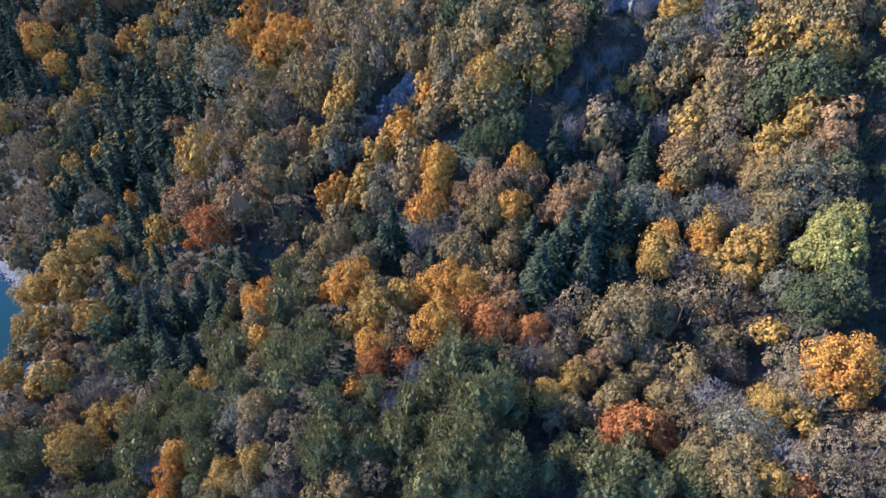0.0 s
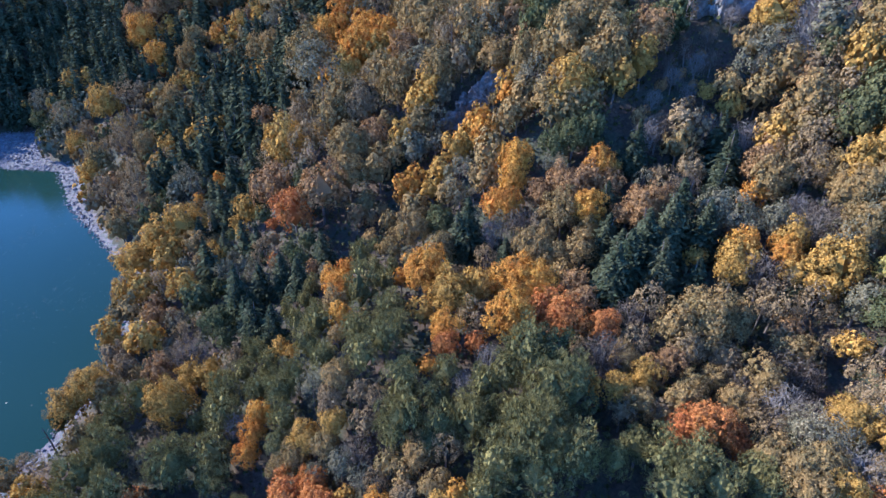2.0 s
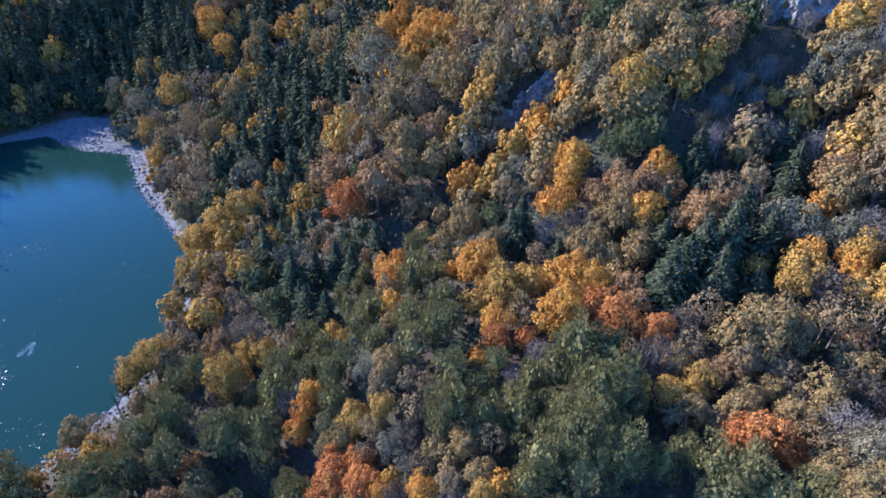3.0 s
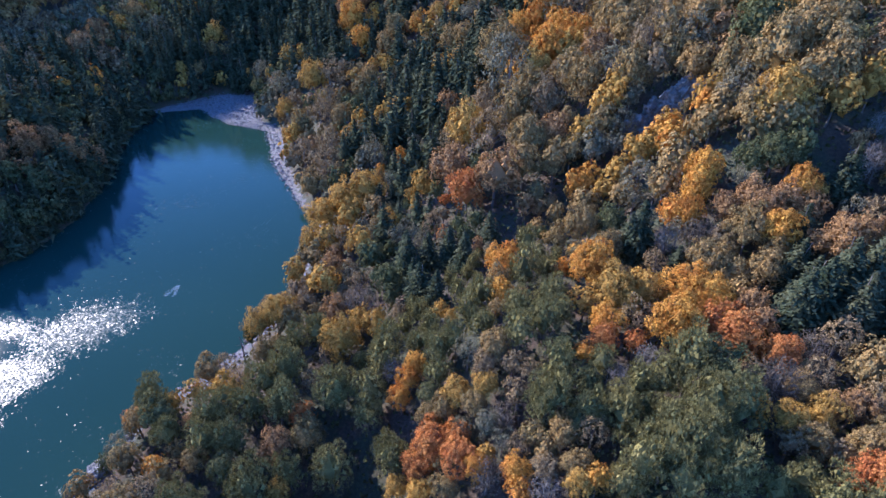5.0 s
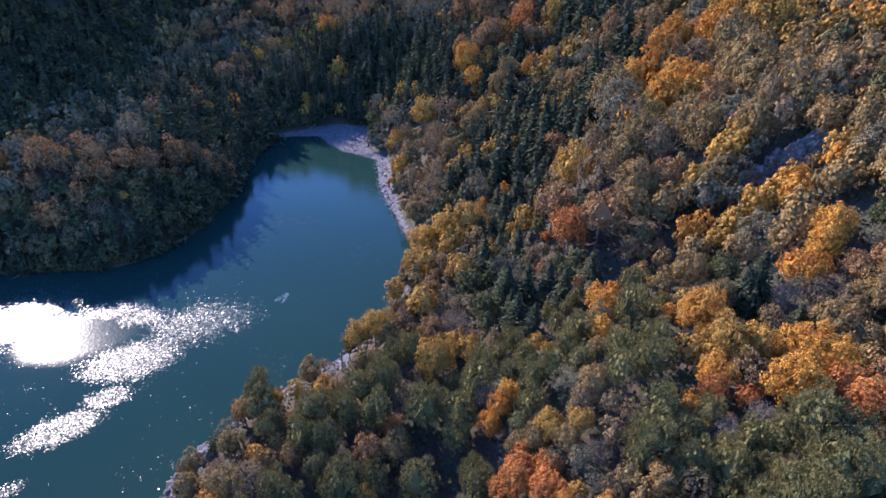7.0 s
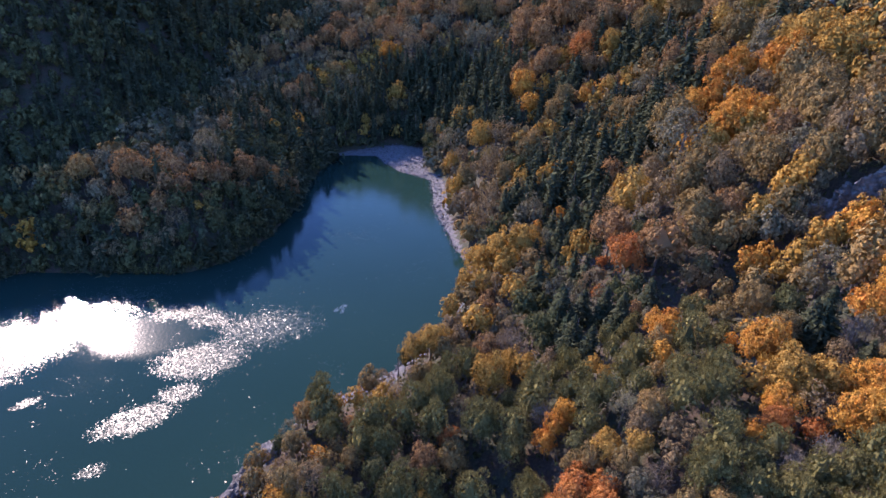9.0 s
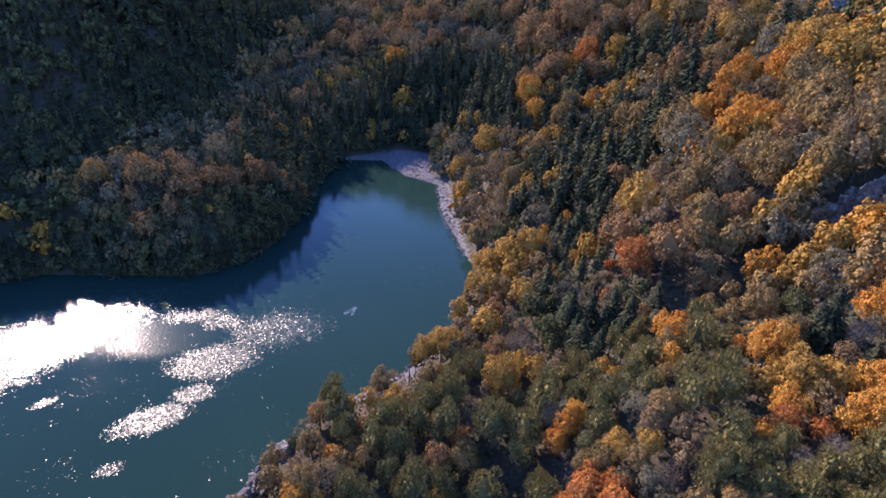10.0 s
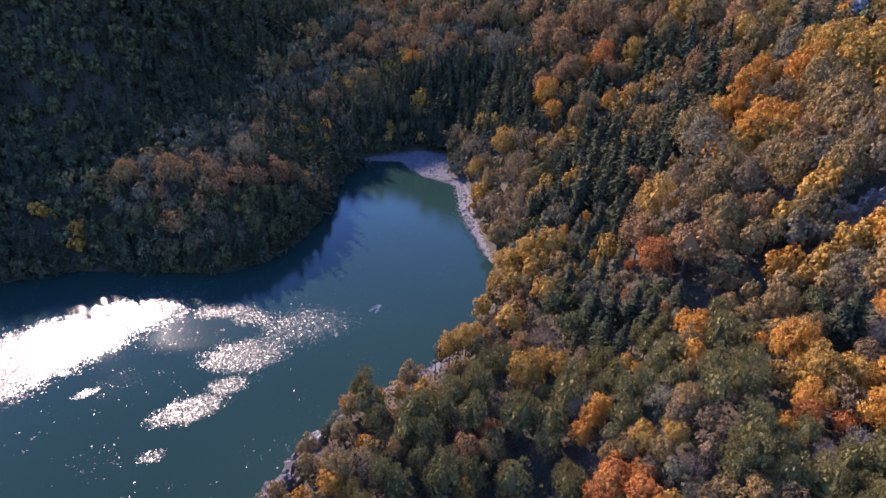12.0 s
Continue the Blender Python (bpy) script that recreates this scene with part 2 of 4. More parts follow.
def valley_line(y):
    """x of the middle of the lake and of the valley behind it."""
    return np.interp(y, [-200, 20, 65, 120, 165, 180, 275, 600], [-165, -155, -170, -225, -285, -300, -375, -560])


def beach_width(x, y):
    head = np.exp(-(((x + 270) / 33) ** 2 + ((y - 198) / 30) ** 2))
    arm = np.exp(-(((x + 198) / 42) ** 2 + ((y - 155) / 32) ** 2))
    spit = np.exp(-(((x + 104) / 9) ** 2 + ((y - 43) / 11) ** 2))
    bank = 0.3 + 1.2 * smooth(0, 10, x - valley_line(y))
    return bank + 36 * head + 7 * arm + 4.5 * spit


# spurs (+) and hollows (-) of the slopes: x, y, half width, height
HILLS = ((-40, 60, 18, 7.3), (-7, 50, 18, 3.8), (22, 46, 18, 2.8), (28, 66, 17, -7.0), (32, 82, 17, -4.6), (12, 98, 18, -2.0), (-5, 80, 18, -3.4), (-30, 82, 18, -0.1), (-38, 112, 18, -7.7), (0, 134, 18, 6.8), (-32, 139, 9, -6.8), (-35, 157, 14, 9.1), (34, 115, 22, -5.9),
         (-75, 55, 16, -0.9), (-76, 115, 18, 0.5), (-56, 93, 16, -1.9), (-50, 36, 18, -10.6), (-100, 180, 34, -6.8), (-142, 202, 34, -15.2), (-190, 246, 45, -1.6), (-180, 285, 50, -0.7), (-215, 189, 20, 7.1), (-315, 222, 40, -9.5), (-90, 215, 36, 2.4))


def land_height(x, y):
    x, y = np.asarray(x, float), np.asarray(y, float)
    d = shore_distance(x, y)
    w = beach_width(x, y)
    e = np.maximum(d - w, 0)
    west = 1 - smooth(-35, 35, x - valley_line(y))
    s = 0.075 + 0.0029 * np.clip(y, -20, 172)
    rise = s * e * 1.03
    east_h = 600 * (1 - np.exp(-rise / 600)) + 1.2 * (1 - np.exp(-e / 4))
    spur = 31 * (1 - np.exp(-1.0 * e / 31))
    cap = 125 - 55 * smooth(100, 170, y)
    steep = 0.78 - 0.34 * smooth(95, 145, y)
    west_h = spur + cap * np.tanh(steep * np.logaddexp(0, (e - 88) / 9) * 9 / cap)
    h = west_h * west + east_h * (1 - west)
    rough = np.sin(x * 0.071 + 1.3 * np.sin(y * 0.043)) * np.sin(y * 0.083 + 0.7) * 2.2 + np.sin(x * 0.031 + y * 0.027) * 2.5
    h = h + rough * smooth(8, 70, e) + np.minimum(d, w) * 0.07
    for hx, hy, wide, high in HILLS:
        h = h + high * np.exp(-((x - hx) ** 2 + (y - hy) ** 2) / wide ** 2) * smooth(0, 22, e)
    return np.where(d > 0, h, np.maximum(d * 0.25, -9))


def land(x, y):
    return float(land_height(np.array([x]), np.array([y]))[0])


def mesh_object(name, verts, faces, mat, parent=None, smooth_faces=False):
    me = bpy.data.meshes.new(name)
    me.from_pydata([tuple(v) for v in verts], [], [tuple(int(i) for i in f) for f in faces])
    me.materials.append(mat)
    if smooth_faces:
        me.polygons.foreach_set("use_smooth", [True] * len(me.polygons))
    ob = new(name, me)
    ob.parent = parent
    return ob


def build_ground():
    def spread(lo, hi, step, reach):
        inner = list(np.arange(lo, hi + step, step))
        out, v, g = [], 0.0, step
        while v < reach:
            g *= 1.22
            v += g
            out.append(v)
        return np.array([lo - o for o in reversed(out)] + inner + [inner[-1] + o for o in out])
    xs, ys = spread(-330, 90, 3.0, 3600), spread(-40, 260, 3.0, 3600)
    gx, gy = np.meshgrid(xs, ys)
    gz = land_height(gx, gy)
    nx = len(xs)
    verts = np.stack([gx.ravel(), gy.ravel(), gz.ravel()], 1)
    i = np.arange(len(ys) - 1)[:, None] * nx + np.arange(nx - 1)[None, :]
    faces = np.stack([i, i + 1, i + nx + 1, i + nx], -1).reshape(-1, 4)
    ob = mesh_object("ground", verts, faces, GROUND, smooth_faces=True)
    d, w = shore_distance(gx, gy), beach_width(gx, gy)
    attr = ob.data.attributes.new("shore", "FLOAT", "POINT")
    attr.data.foreach_set("value", ((1 - smooth(w * 0.7, w + 1.6, d)) * smooth(0.8, 1.5, w)).ravel().astype(np.float32))
    return tagged(ob, "steep forest floor of leaf litter with pale stony lake shore", "ground", kind="structure")


ground = build_ground()
water = mesh_object("water", [(-330, -170, 0), (-80, -170, 0), (-80, 215, 0), (-330, 215, 0)], [(0, 1, 2, 3)], WATER)
tagged(water, "calm dark green mountain lake with wind-ruffled glittering patches", "lake", kind="structure")


# ---- trees ----
rng = np.random.default_rng(7)


def unit(n):
    v = rng.normal(size=(n, 3))
    return v / np.linalg.norm(v, axis=1, keepdims=True)


def sprays(centre, normal, length, width, toward=None):
    """One leaf spray a row: a pointed blade, facing about along normal; toward: where its tip points."""
    n = len(centre)
    side = np.cross(normal, unit(n)) if toward is None else np.cross(toward, normal + unit(n) * 0.35)
    side /= np.linalg.norm(side, axis=1, keepdims=True) + 1e-9
    along = np.cross(normal, side) if toward is None else toward
    l, w = length[:, None], width[:, None]
    a = centre + along * l * 0.62
    b = centre + side * w * 0.55 - along * l * 0.38
    c = centre - side * w * 0.55 - along * l * 0.38
    verts = np.stack([a, b, c], 1).reshape(-1, 3)
    faces = np.arange(3 * n).reshape(-1, 3)
    return verts, faces


ICO_V, ICO_F = None, None


def blob():
    """A coarse ball: corners and triangles."""
    global ICO_V, ICO_F
    if ICO_V is None:
        bm = bmesh.new()
        for v in ((1, 0, 0), (-1, 0, 0), (0, 1, 0), (0, -1, 0), (0, 0, 1), (0, 0, -1)):
            bm.verts.new(v)
        bmesh.ops.convex_hull(bm, input=list(bm.verts))
        bm.verts.index_update()
        ICO_V = np.array([v.co[:] for v in bm.verts])
        ICO_F = np.array([[v.index for v in f.verts] for f in bm.faces])
        bm.free()
    return ICO_V, ICO_F


class Shape:
    """Corners and faces gathered piece by piece."""

    def __init__(self):
        self.v, self.f, self.n = [], [], 0

    def put(self, v, f):
        self.v.append(np.asarray(v, float))
        self.f.extend([tuple(int(i) + self.n for i in q) for q in f])
        self.n += len(v)
        return self

    def mesh(self, name, mat):
        me = bpy.data.meshes.new(name)
        me.from_pydata(np.concatenate(self.v).tolist(), [], self.f)
        me.materials.append(mat)
        return me


def limb(shape, p, q, r0, r1, sides=5):
    """A tapered branch from p to q."""
    p, q = np.asarray(p, float), np.asarray(q, float)
    d = q - p
    d /= np.linalg.norm(d) + 1e-9
    s = np.cross(d, (0.3, 0.9, 0.1))
    s /= np.linalg.norm(s)
    u = np.cross(d, s)
    a = np.arange(sides) * 2 * np.pi / sides
    ring = np.cos(a)[:, None] * s + np.sin(a)[:, None] * u
    v = np.concatenate([p + ring * r0, q + ring * r1])
    f = [(k, (k + 1) % sides, sides + (k + 1) % sides, sides + k) for k in range(sides)]
    shape.put(v, f)


def crown_lobes(count, squash, spread):
    """Balls that make up a crown of radius 1 about its centre: boughs spread over a leaning, uneven dome."""
    k = np.arange(count) + rng.uniform(0.2, 0.8, count)
    up = 1 - 1.48 * k / count + rng.normal(size=count) * 0.05
    a = np.arange(count) * 2.39996 + rng.normal(size=count) * 0.22
    flat = np.sqrt(np.clip(1 - np.clip(up, -0.98, 0.98) ** 2, 0.03, 1))
    lop = 1 + 0.14 * np.sin(a + rng.uniform(0, 6.283)) + 0.10 * np.sin(3 * a + rng.uniform(0, 6.283))
    shell = spread * rng.uniform(0.66, 1.06, count) * lop
    skew = rng.normal(size=2) * 0.10
    c = np.stack([np.cos(a) * flat * shell + skew[0] * up, np.sin(a) * flat * shell + skew[1] * up, up * shell * squash * 0.86], 1)
    r = math.sqrt(1.3 / count) * 1.15 * rng.uniform(0.8, 1.25, count)
    return c, r


def leafy(count, spray, lobes, squash, core=True, spread=0.72, thin=0.8, reach=0.2, tufted=False, bunch=7, clump=0.13, wild=0.6):
    """A crown of radius 1: boughs hung with bunches of leaf sprays round a dense heart, with clefts between."""
    s = Shape()
    c, r = crown_lobes(lobes, squash, spread)
    many = count // bunch
    pick = rng.choice(len(r), size=many * 5, p=r ** 2 / (r ** 2).sum())
    away = c[pick] / (np.linalg.norm(c[pick], axis=1, keepdims=True) + 1e-9)
    d = unit(many * 5) + away * 0.55 + np.array([0, 0, 0.25])
    d /= np.linalg.norm(d, axis=1, keepdims=True)
    mid = c[pick] + d * r[pick, None] * rng.uniform(0.84 - reach, 1.04 + reach, (many * 5, 1))
    depth = np.min(np.linalg.norm(mid[:, None, :] - c[None], axis=2) / r[None], axis=1)
    keep = np.nonzero(depth > 0.72)[0][:many]
    mid, d = np.repeat(mid[keep], bunch, 0), np.repeat(d[keep], bunch, 0)
    n = len(mid)
    off = unit(n) * np.repeat(clump * rng.uniform(0.6, 1.4, (n // bunch, 1)), bunch, 0) * rng.uniform(0.35, 1.0, (n, 1))
    off -= d * np.sum(off * d, 1, keepdims=True) * 0.5
    at = mid + off
    out = at - np.array([0, 0, -0.2])
    out /= np.linalg.norm(out, axis=1, keepdims=True) + 1e-9
    nrm = d * 0.65 + out * 0.45 + off / clump * 0.25 + unit(n) * wild
    nrm /= np.linalg.norm(nrm, axis=1, keepdims=True)
    size = spray * rng.uniform(0.6, 1.35, n)
    tips = None
    if tufted:
        tips = d * 0.55 + off / clump * 0.5 + unit(n) * 0.4 + np.array([0, 0, 0.4])
        tips /= np.linalg.norm(tips, axis=1, keepdims=True)
    s.put(*sprays(at, nrm, size, size * thin, tips))
    if core:
        bv, bf = blob()
        for cc, rr in zip(c, r):
            s.put(cc * 0.88 + bv * rr * rng.uniform(0.42, 0.62, (len(bv), 1)), bf)
        s.put(bv * np.array([1, 1, squash * 0.86]) * spread * 0.78, bf)
    return s


def needle_crown(levels, whorl, sub, ragged=0.25, leaf=0.045):
    """A spruce of height 1: drooping boughs in whorls, each bough a few overlapping sprays."""
    s = Shape()
    rows, nrm, ln, wd = [], [], [], []
    for k in range(levels):
        f = k / (levels - 1)
        z = 0.1 + 0.88 * f
        reach = 0.25 * (1 - f) ** 0.75 * (0.8 + 0.4 * rng.random()) + 0.012
        n = max(4, int(whorl * (1 - 0.5 * f)))
        a0 = rng.random() * 6.28
        for j in range(n):
            a = a0 + 6.283 * j / n + rng.normal() * 0.15
            rr = reach * (1 + rng.normal() * ragged)
            for q in range(sub):
                g = (q + 0.7) / sub
                droop = 0.35 * rr * g * g + 0.01
                rows.append((math.cos(a) * rr * g, math.sin(a) * rr * g, z - droop + rng.normal() * 0.006))
                nrm.append((math.cos(a) * 0.35 + rng.normal() * 0.3, math.sin(a) * 0.35 + rng.normal() * 0.3, 0.8))
                ln.append(rr * 1.1 / sub + 0.035)
                wd.append(leaf * (1 + 0.65 * (1 - f)))
    nrm = np.array(nrm)
    nrm /= np.linalg.norm(nrm, axis=1, keepdims=True)
    s.put(*sprays(np.array(rows), nrm, np.array(ln), np.array(wd)))
    a = np.arange(7) * 6.283 / 7
    base = np.stack([np.cos(a) * 0.14, np.sin(a) * 0.14, np.full(7, 0.12)], 1)
    s.put(np.concatenate([base * np.array([0.8, 0.8, 1.0]), [[0, 0, 0.9]]]), [(i, (i + 1) % 7, 7) for i in range(7)])
    return s


def bare_crown(twigs):
    """A crown of radius 1 that has lost most leaves: forking limbs, fine twigs and a few last leaves."""
    s = Shape()
    for k in range(9):
        d = unit(1)[0]
        d[2] = abs(d[2]) * 0.8 + 0.25
        q = d * rng.uniform(0.5, 0.8)
        p = np.array([0, 0, -0.75])
        limb(s, p, q, 0.03, 0.012, 3)
        for j in range(5):
            e = q * rng.uniform(0.5, 1.0) + p * 0.2
            o = e + (unit(1)[0] + np.array([0, 0, 0.5])) * rng.uniform(0.25, 0.5)
            limb(s, e, o, 0.012, 0.005, 3)
    at = unit(twigs) * rng.uniform(0.45, 1.0, (twigs, 1))
    at[:, 2] = at[:, 2] * 0.9 + 0.05
    nrm = unit(twigs)
    s.put(*sprays(at, nrm, rng.uniform(0.15, 0.4, twigs), rng.uniform(0.012, 0.03, twigs)))
    return s


def trunk_shape(low, high, thick, forks):
    """A trunk from z = 0 to high with forks; radius 1 is the crown's."""
    s = Shape()
    lean = rng.normal(size=2) * 0.05
    top = np.array([lean[0], lean[1], high])
    mid = np.array([lean[0] * 0.3, lean[1] * 0.3, low])
    limb(s, (0, 0, -0.25), mid, thick * 1.3, thick * 0.85, 6)
    limb(s, mid, top, thick * 0.85, thick * 0.25, 6)
    for k in range(forks):
        p = mid + (top - mid) * rng.uniform(0.0, 0.6)
        d = unit(1)[0]
        q = p + np.array([d[0], d[1], abs(d[2]) * 0.6 + 0.5]) * 0.55
        limb(s, p, q, thick * 0.4, thick * 0.12, 4)
    return s


# a kind of tree: name, words for the label, and how crown and trunk scale with the crown radius
KIND = {
    "orange": ("maple_tree", "maple with dense glowing orange autumn leaves on the slope", "maple"),
    "yellow": ("birch_tree", "birch with golden yellow autumn leaves on the slope", "birch"),
    "khaki": ("oak_tree", "oak with olive and bronze autumn leaves on the slope", "oak"),
    "russet": ("beech_tree", "beech with russet brown autumn leaves on the slope", "beech"),
    "red": ("cherry_tree", "wild cherry with rusty red autumn leaves", "cherry tree"),
    "tan": ("hornbeam_tree", "half-bare hornbeam with pale tan leaves", "hornbeam"),
    "mauve": ("bare_tree", "leafless tree with fine mauve grey twigs", "bare tree"),
    "lime": ("lime_tree", "tree with pale yellow green leaves", "lime tree"),
    "dark": ("alder_tree", "broad tree still in dark green leaf", "alder"),
    "sage": ("willow_tree", "tree with dull sage green thinning leaves", "willow"),
    "pine": ("pine_tree", "pine with feathery olive green needle clumps", "pine"),
    "spruce": ("spruce_tree", "dark green conical spruce with drooping boughs", "spruce"),
}

# templates: near ones finely hung, far ones coarse
NEAR_BROAD = [leafy(2700, 0.070, n, q) for n, q in ((34, 1.1), (40, 1.25), (30, 1.0), (37, 1.4), (44, 1.15), (32, 1.2))]
NEAR_SMALL = [leafy(1100, 0.100, n, q) for n, q in ((20, 1.1), (24, 1.25), (18, 1.35), (22, 1.0))]
NEAR_BIG = [leafy(6800, 0.045, n, q, clump=0.09) for n, q in ((66, 1.05), (78, 1.2), (58, 1.0), (72, 1.1))]
NEAR_THIN = [leafy(1900, 0.066, n, q, core=False, spread=0.74, reach=0.3) for n, q in ((24, 1.1), (28, 1.25), (20, 1.0))]
THIN_BIG = [leafy(4600, 0.046, n, q, core=False, spread=0.74, reach=0.28, clump=0.1) for n, q in ((46, 1.1), (54, 1.25))]
CLOSE_BROAD = [leafy(4600, 0.052, n, q, clump=0.11) for n, q in ((40, 1.1), (46, 1.25), (36, 1.0), (43, 1.35))]
CLOSE_THIN = [leafy(3000, 0.052, n, q, core=False, spread=0.74, reach=0.3, clump=0.11) for n, q in ((28, 1.1), (34, 1.25))]
CLOSE_PINE = [leafy(5200, 0.066, n, q, thin=0.34, tufted=True, clump=0.11) for n, q in ((40, 1.4), (46, 1.25), (36, 1.5))]
NEAR_PINE = [leafy(3200, 0.086, n, q, thin=0.36, tufted=True, clump=0.12) for n, q in ((32, 1.4), (38, 1.3), (28, 1.5), (35, 1.35))]
PINE_GREAT = [leafy(14000, 0.040, n, q, thin=0.36, tufted=True, clump=0.07) for n, q in ((100, 1.1), (114, 1.2))]
PINE_BIG = [leafy(8400, 0.052, n, q, thin=0.34, tufted=True, clump=0.09) for n, q in ((70, 1.25), (80, 1.15), (62, 1.3))]
NEAR_SPRUCE = [needle_crown(31, 19, 5, 0.25, 0.024), needle_crown(29, 18, 5, 0.35, 0.026), needle_crown(33, 18, 5, 0.3, 0.024)]
NEAR_BARE = [bare_crown(760), bare_crown(620), bare_crown(900)]
TRUNKS = [trunk_shape(0.9, 1.9, 0.05, 5), trunk_shape(0.7, 1.8, 0.055, 6), trunk_shape(1.0, 2.0, 0.045, 4)]
SPRUCE_TRUNK = trunk_shape(0.3, 0.95, 0.018, 0)
LOW_BROAD = [leafy(620, 0.15, n, q) for n, q in ((14, 1.1), (17, 1.25), (12, 1.0))]
MID_BROAD = [leafy(1050, 0.118, n, q, wild=0.25) for n, q in ((24, 1.1), (28, 1.25), (20, 1.0), (26, 1.4), (30, 1.15))]
MID_PINE = [leafy(1500, 0.13, n, q, thin=0.4, tufted=True) for n, q in ((26, 1.4), (30, 1.3), (22, 1.5))]
MID_SPRUCE = [needle_crown(19, 12, 3), needle_crown(18, 11, 3, 0.35), needle_crown(21, 12, 3, 0.3)]
NEXT_BROAD = [leafy(420, 0.185, n, q, wild=0.25) for n, q in ((9, 1.1), (11, 1.25), (8, 1.0), (10, 1.4))]
FAR_BROAD = [leafy(170, 0.3, n, q, wild=0.25) for n, q in ((9, 1.1), (11, 1.2), (8, 1.0), (12, 1.35))]
FAR_PINE = [leafy(190, 0.36, n, q, thin=0.4, spread=0.8) for n, q in ((6, 1.3), (7, 1.5))]
FARTHEST = [leafy(130, 0.36, n, q, wild=0.25) for n, q in ((6, 1.1), (8, 1.2))]
FAR_SPRUCE = [needle_crown(12, 9, 2, 0.35), needle_crown(13, 9, 2, 0.3), needle_crown(11, 9, 2, 0.45)]
FAR_BARE = [leafy(130, 0.3, 6, 1.1, core=False, spread=0.8, thin=0.3, reach=0.35)]
MESHES = {}


def shared_mesh(name, shape, mat):
    key = (name, id(shape), mat.name)
    if key not in MESHES:
        MESHES[key] = shape.mesh(name, mat)
    return MESHES[key]


PLANTED = []  # x, y, radius of all trees
COUNT = {}


def templates(leaf, r, x, y):
    """Crown forms for one tree; on the far side of the slope the leaf bunches are drawn together."""
    away = math.hypot(x + 5, y + 10)
    far_side = away > 122 or y < 18 and x > -45
    close = away < 82 and not far_side
    if leaf == "spruce":
        return MID_SPRUCE if far_side else NEAR_SPRUCE
    if leaf == "pine":
        return MID_PINE if far_side else PINE_GREAT if r > 6.2 else PINE_BIG if r > 4.7 else CLOSE_PINE if close else NEAR_PINE
    if leaf == "mauve":
        return NEAR_BARE
    if leaf in ("tan", "sage") and r > 2.2 and rng.random() < 0.75:
        return CLOSE_THIN if close and r < 5.5 else THIN_BIG if r > 4.7 and not far_side else NEAR_THIN
    if y < 12 and x > -45:
        return LOW_BROAD
    if far_side:
        return NEAR_BROAD if r > 5.5 else MID_BROAD
    if close and 2.7 < r < 4.9:
        return CLOSE_BROAD
    return NEAR_BIG if r > 4.9 else NEAR_BROAD if r > 3.1 else NEAR_SMALL


def plant(leaf, x, y, r):
    """One tree as a thing of its own: an empty at its foot, with trunk and crown."""
    name, label, category = KIND[leaf]
    z = land(x, y)
    foot = new(name)
    foot.empty_display_size = 0.5
    tagged(foot, label, category, group=category + " trees of the slope")
    forms = templates(leaf, r, x, y)
    shape = forms[int(rng.integers(len(forms)))]
    bark = BARK_GREY if leaf == "mauve" else BARK
    if leaf == "spruce":
        high = r * rng.uniform(3.9, 4.8)
        crown = new("crown", shared_mesh("crown", shape, LEAF[leaf]))
        crown.scale = (high * 1.05, high * 1.05, high)
        trunk = new("trunk", shared_mesh("trunk", SPRUCE_TRUNK, bark))
        trunk.scale = (high, high, high)
    else:
        tall = rng.uniform(1.1, 1.4) * (1.15 if leaf == "pine" else 1.0)
        crown = new("crown", shared_mesh("crown", shape, BARK_GREY if leaf == "mauve" and rng.random() < 0.4 else LEAF[leaf]))
        crown.scale = (r, r * rng.uniform(0.9, 1.1), r * tall)
        mid = 1.0 * r + 2.0
        crown.location = (0, 0, mid)
        trunk = new("trunk", shared_mesh("trunk", TRUNKS[int(rng.integers(3))], bark))
        k = (mid + 0.4 * r) / 1.9
        trunk.scale = (k, k, k)
    crown.parent = foot
    trunk.parent = foot
    foot.matrix_basis = pose(x, y, z - 0.15, rng.normal() * 2, rng.normal() * 2, rng.random() * 360)
    PLANTED.append((x, y, r))
    COUNT[leaf] = COUNT.get(leaf, 0) + 1


MARKED = []  # x, y, leaf of the single trees


def stand(leaf, places):
    for x, y, r in places:
        plant(leaf, x, y, r * (1.12 if leaf == "spruce" else 1.03 if leaf == "pine" else 1.13))
        MARKED.append((x, y, leaf))


# ---- single trees by colour of their leaves: x, y, crown radius ----
stand("orange", [(-13.8, 41.5, 2), (-23.8, 37.3, 2), (-25.4, 39.5, 2.5), (-31.9, 39.4, 2.5), (2.6, 58.1, 2), (-22.3, 59.3, 2), (-10, 69.2, 4.5), (-22.3, 67.7, 3), (43.1, 57.9, 5), (-53.1, 49.1, 2.5), (-53, 51.9, 2.5), (-53.5, 54.6, 2.5), (-81.1, 5.8, 3), (-6.8, 81.4, 4.5), (-10.9, 81.2, 5), (-42.7, 71.1, 2.5), (-29.1, 82.1, 5), (-85.9, 16.5, 2), (33.5, 85.7, 3), (27.2, 88.5, 3), (-46.9, 81.5, 3.5), (0.3, 97.1, 4.5), (-15.5, 101.4, 3.5), (30, 99.2, 2.5), (-18.7, 102.2, 3.5), (2.5, 106.9, 3.5), (-15.1, 107.1, 3.5), (-14.2, 110.4, 4), (-23.8, 124, 4), (-44.2, 119.2, 3.5)])
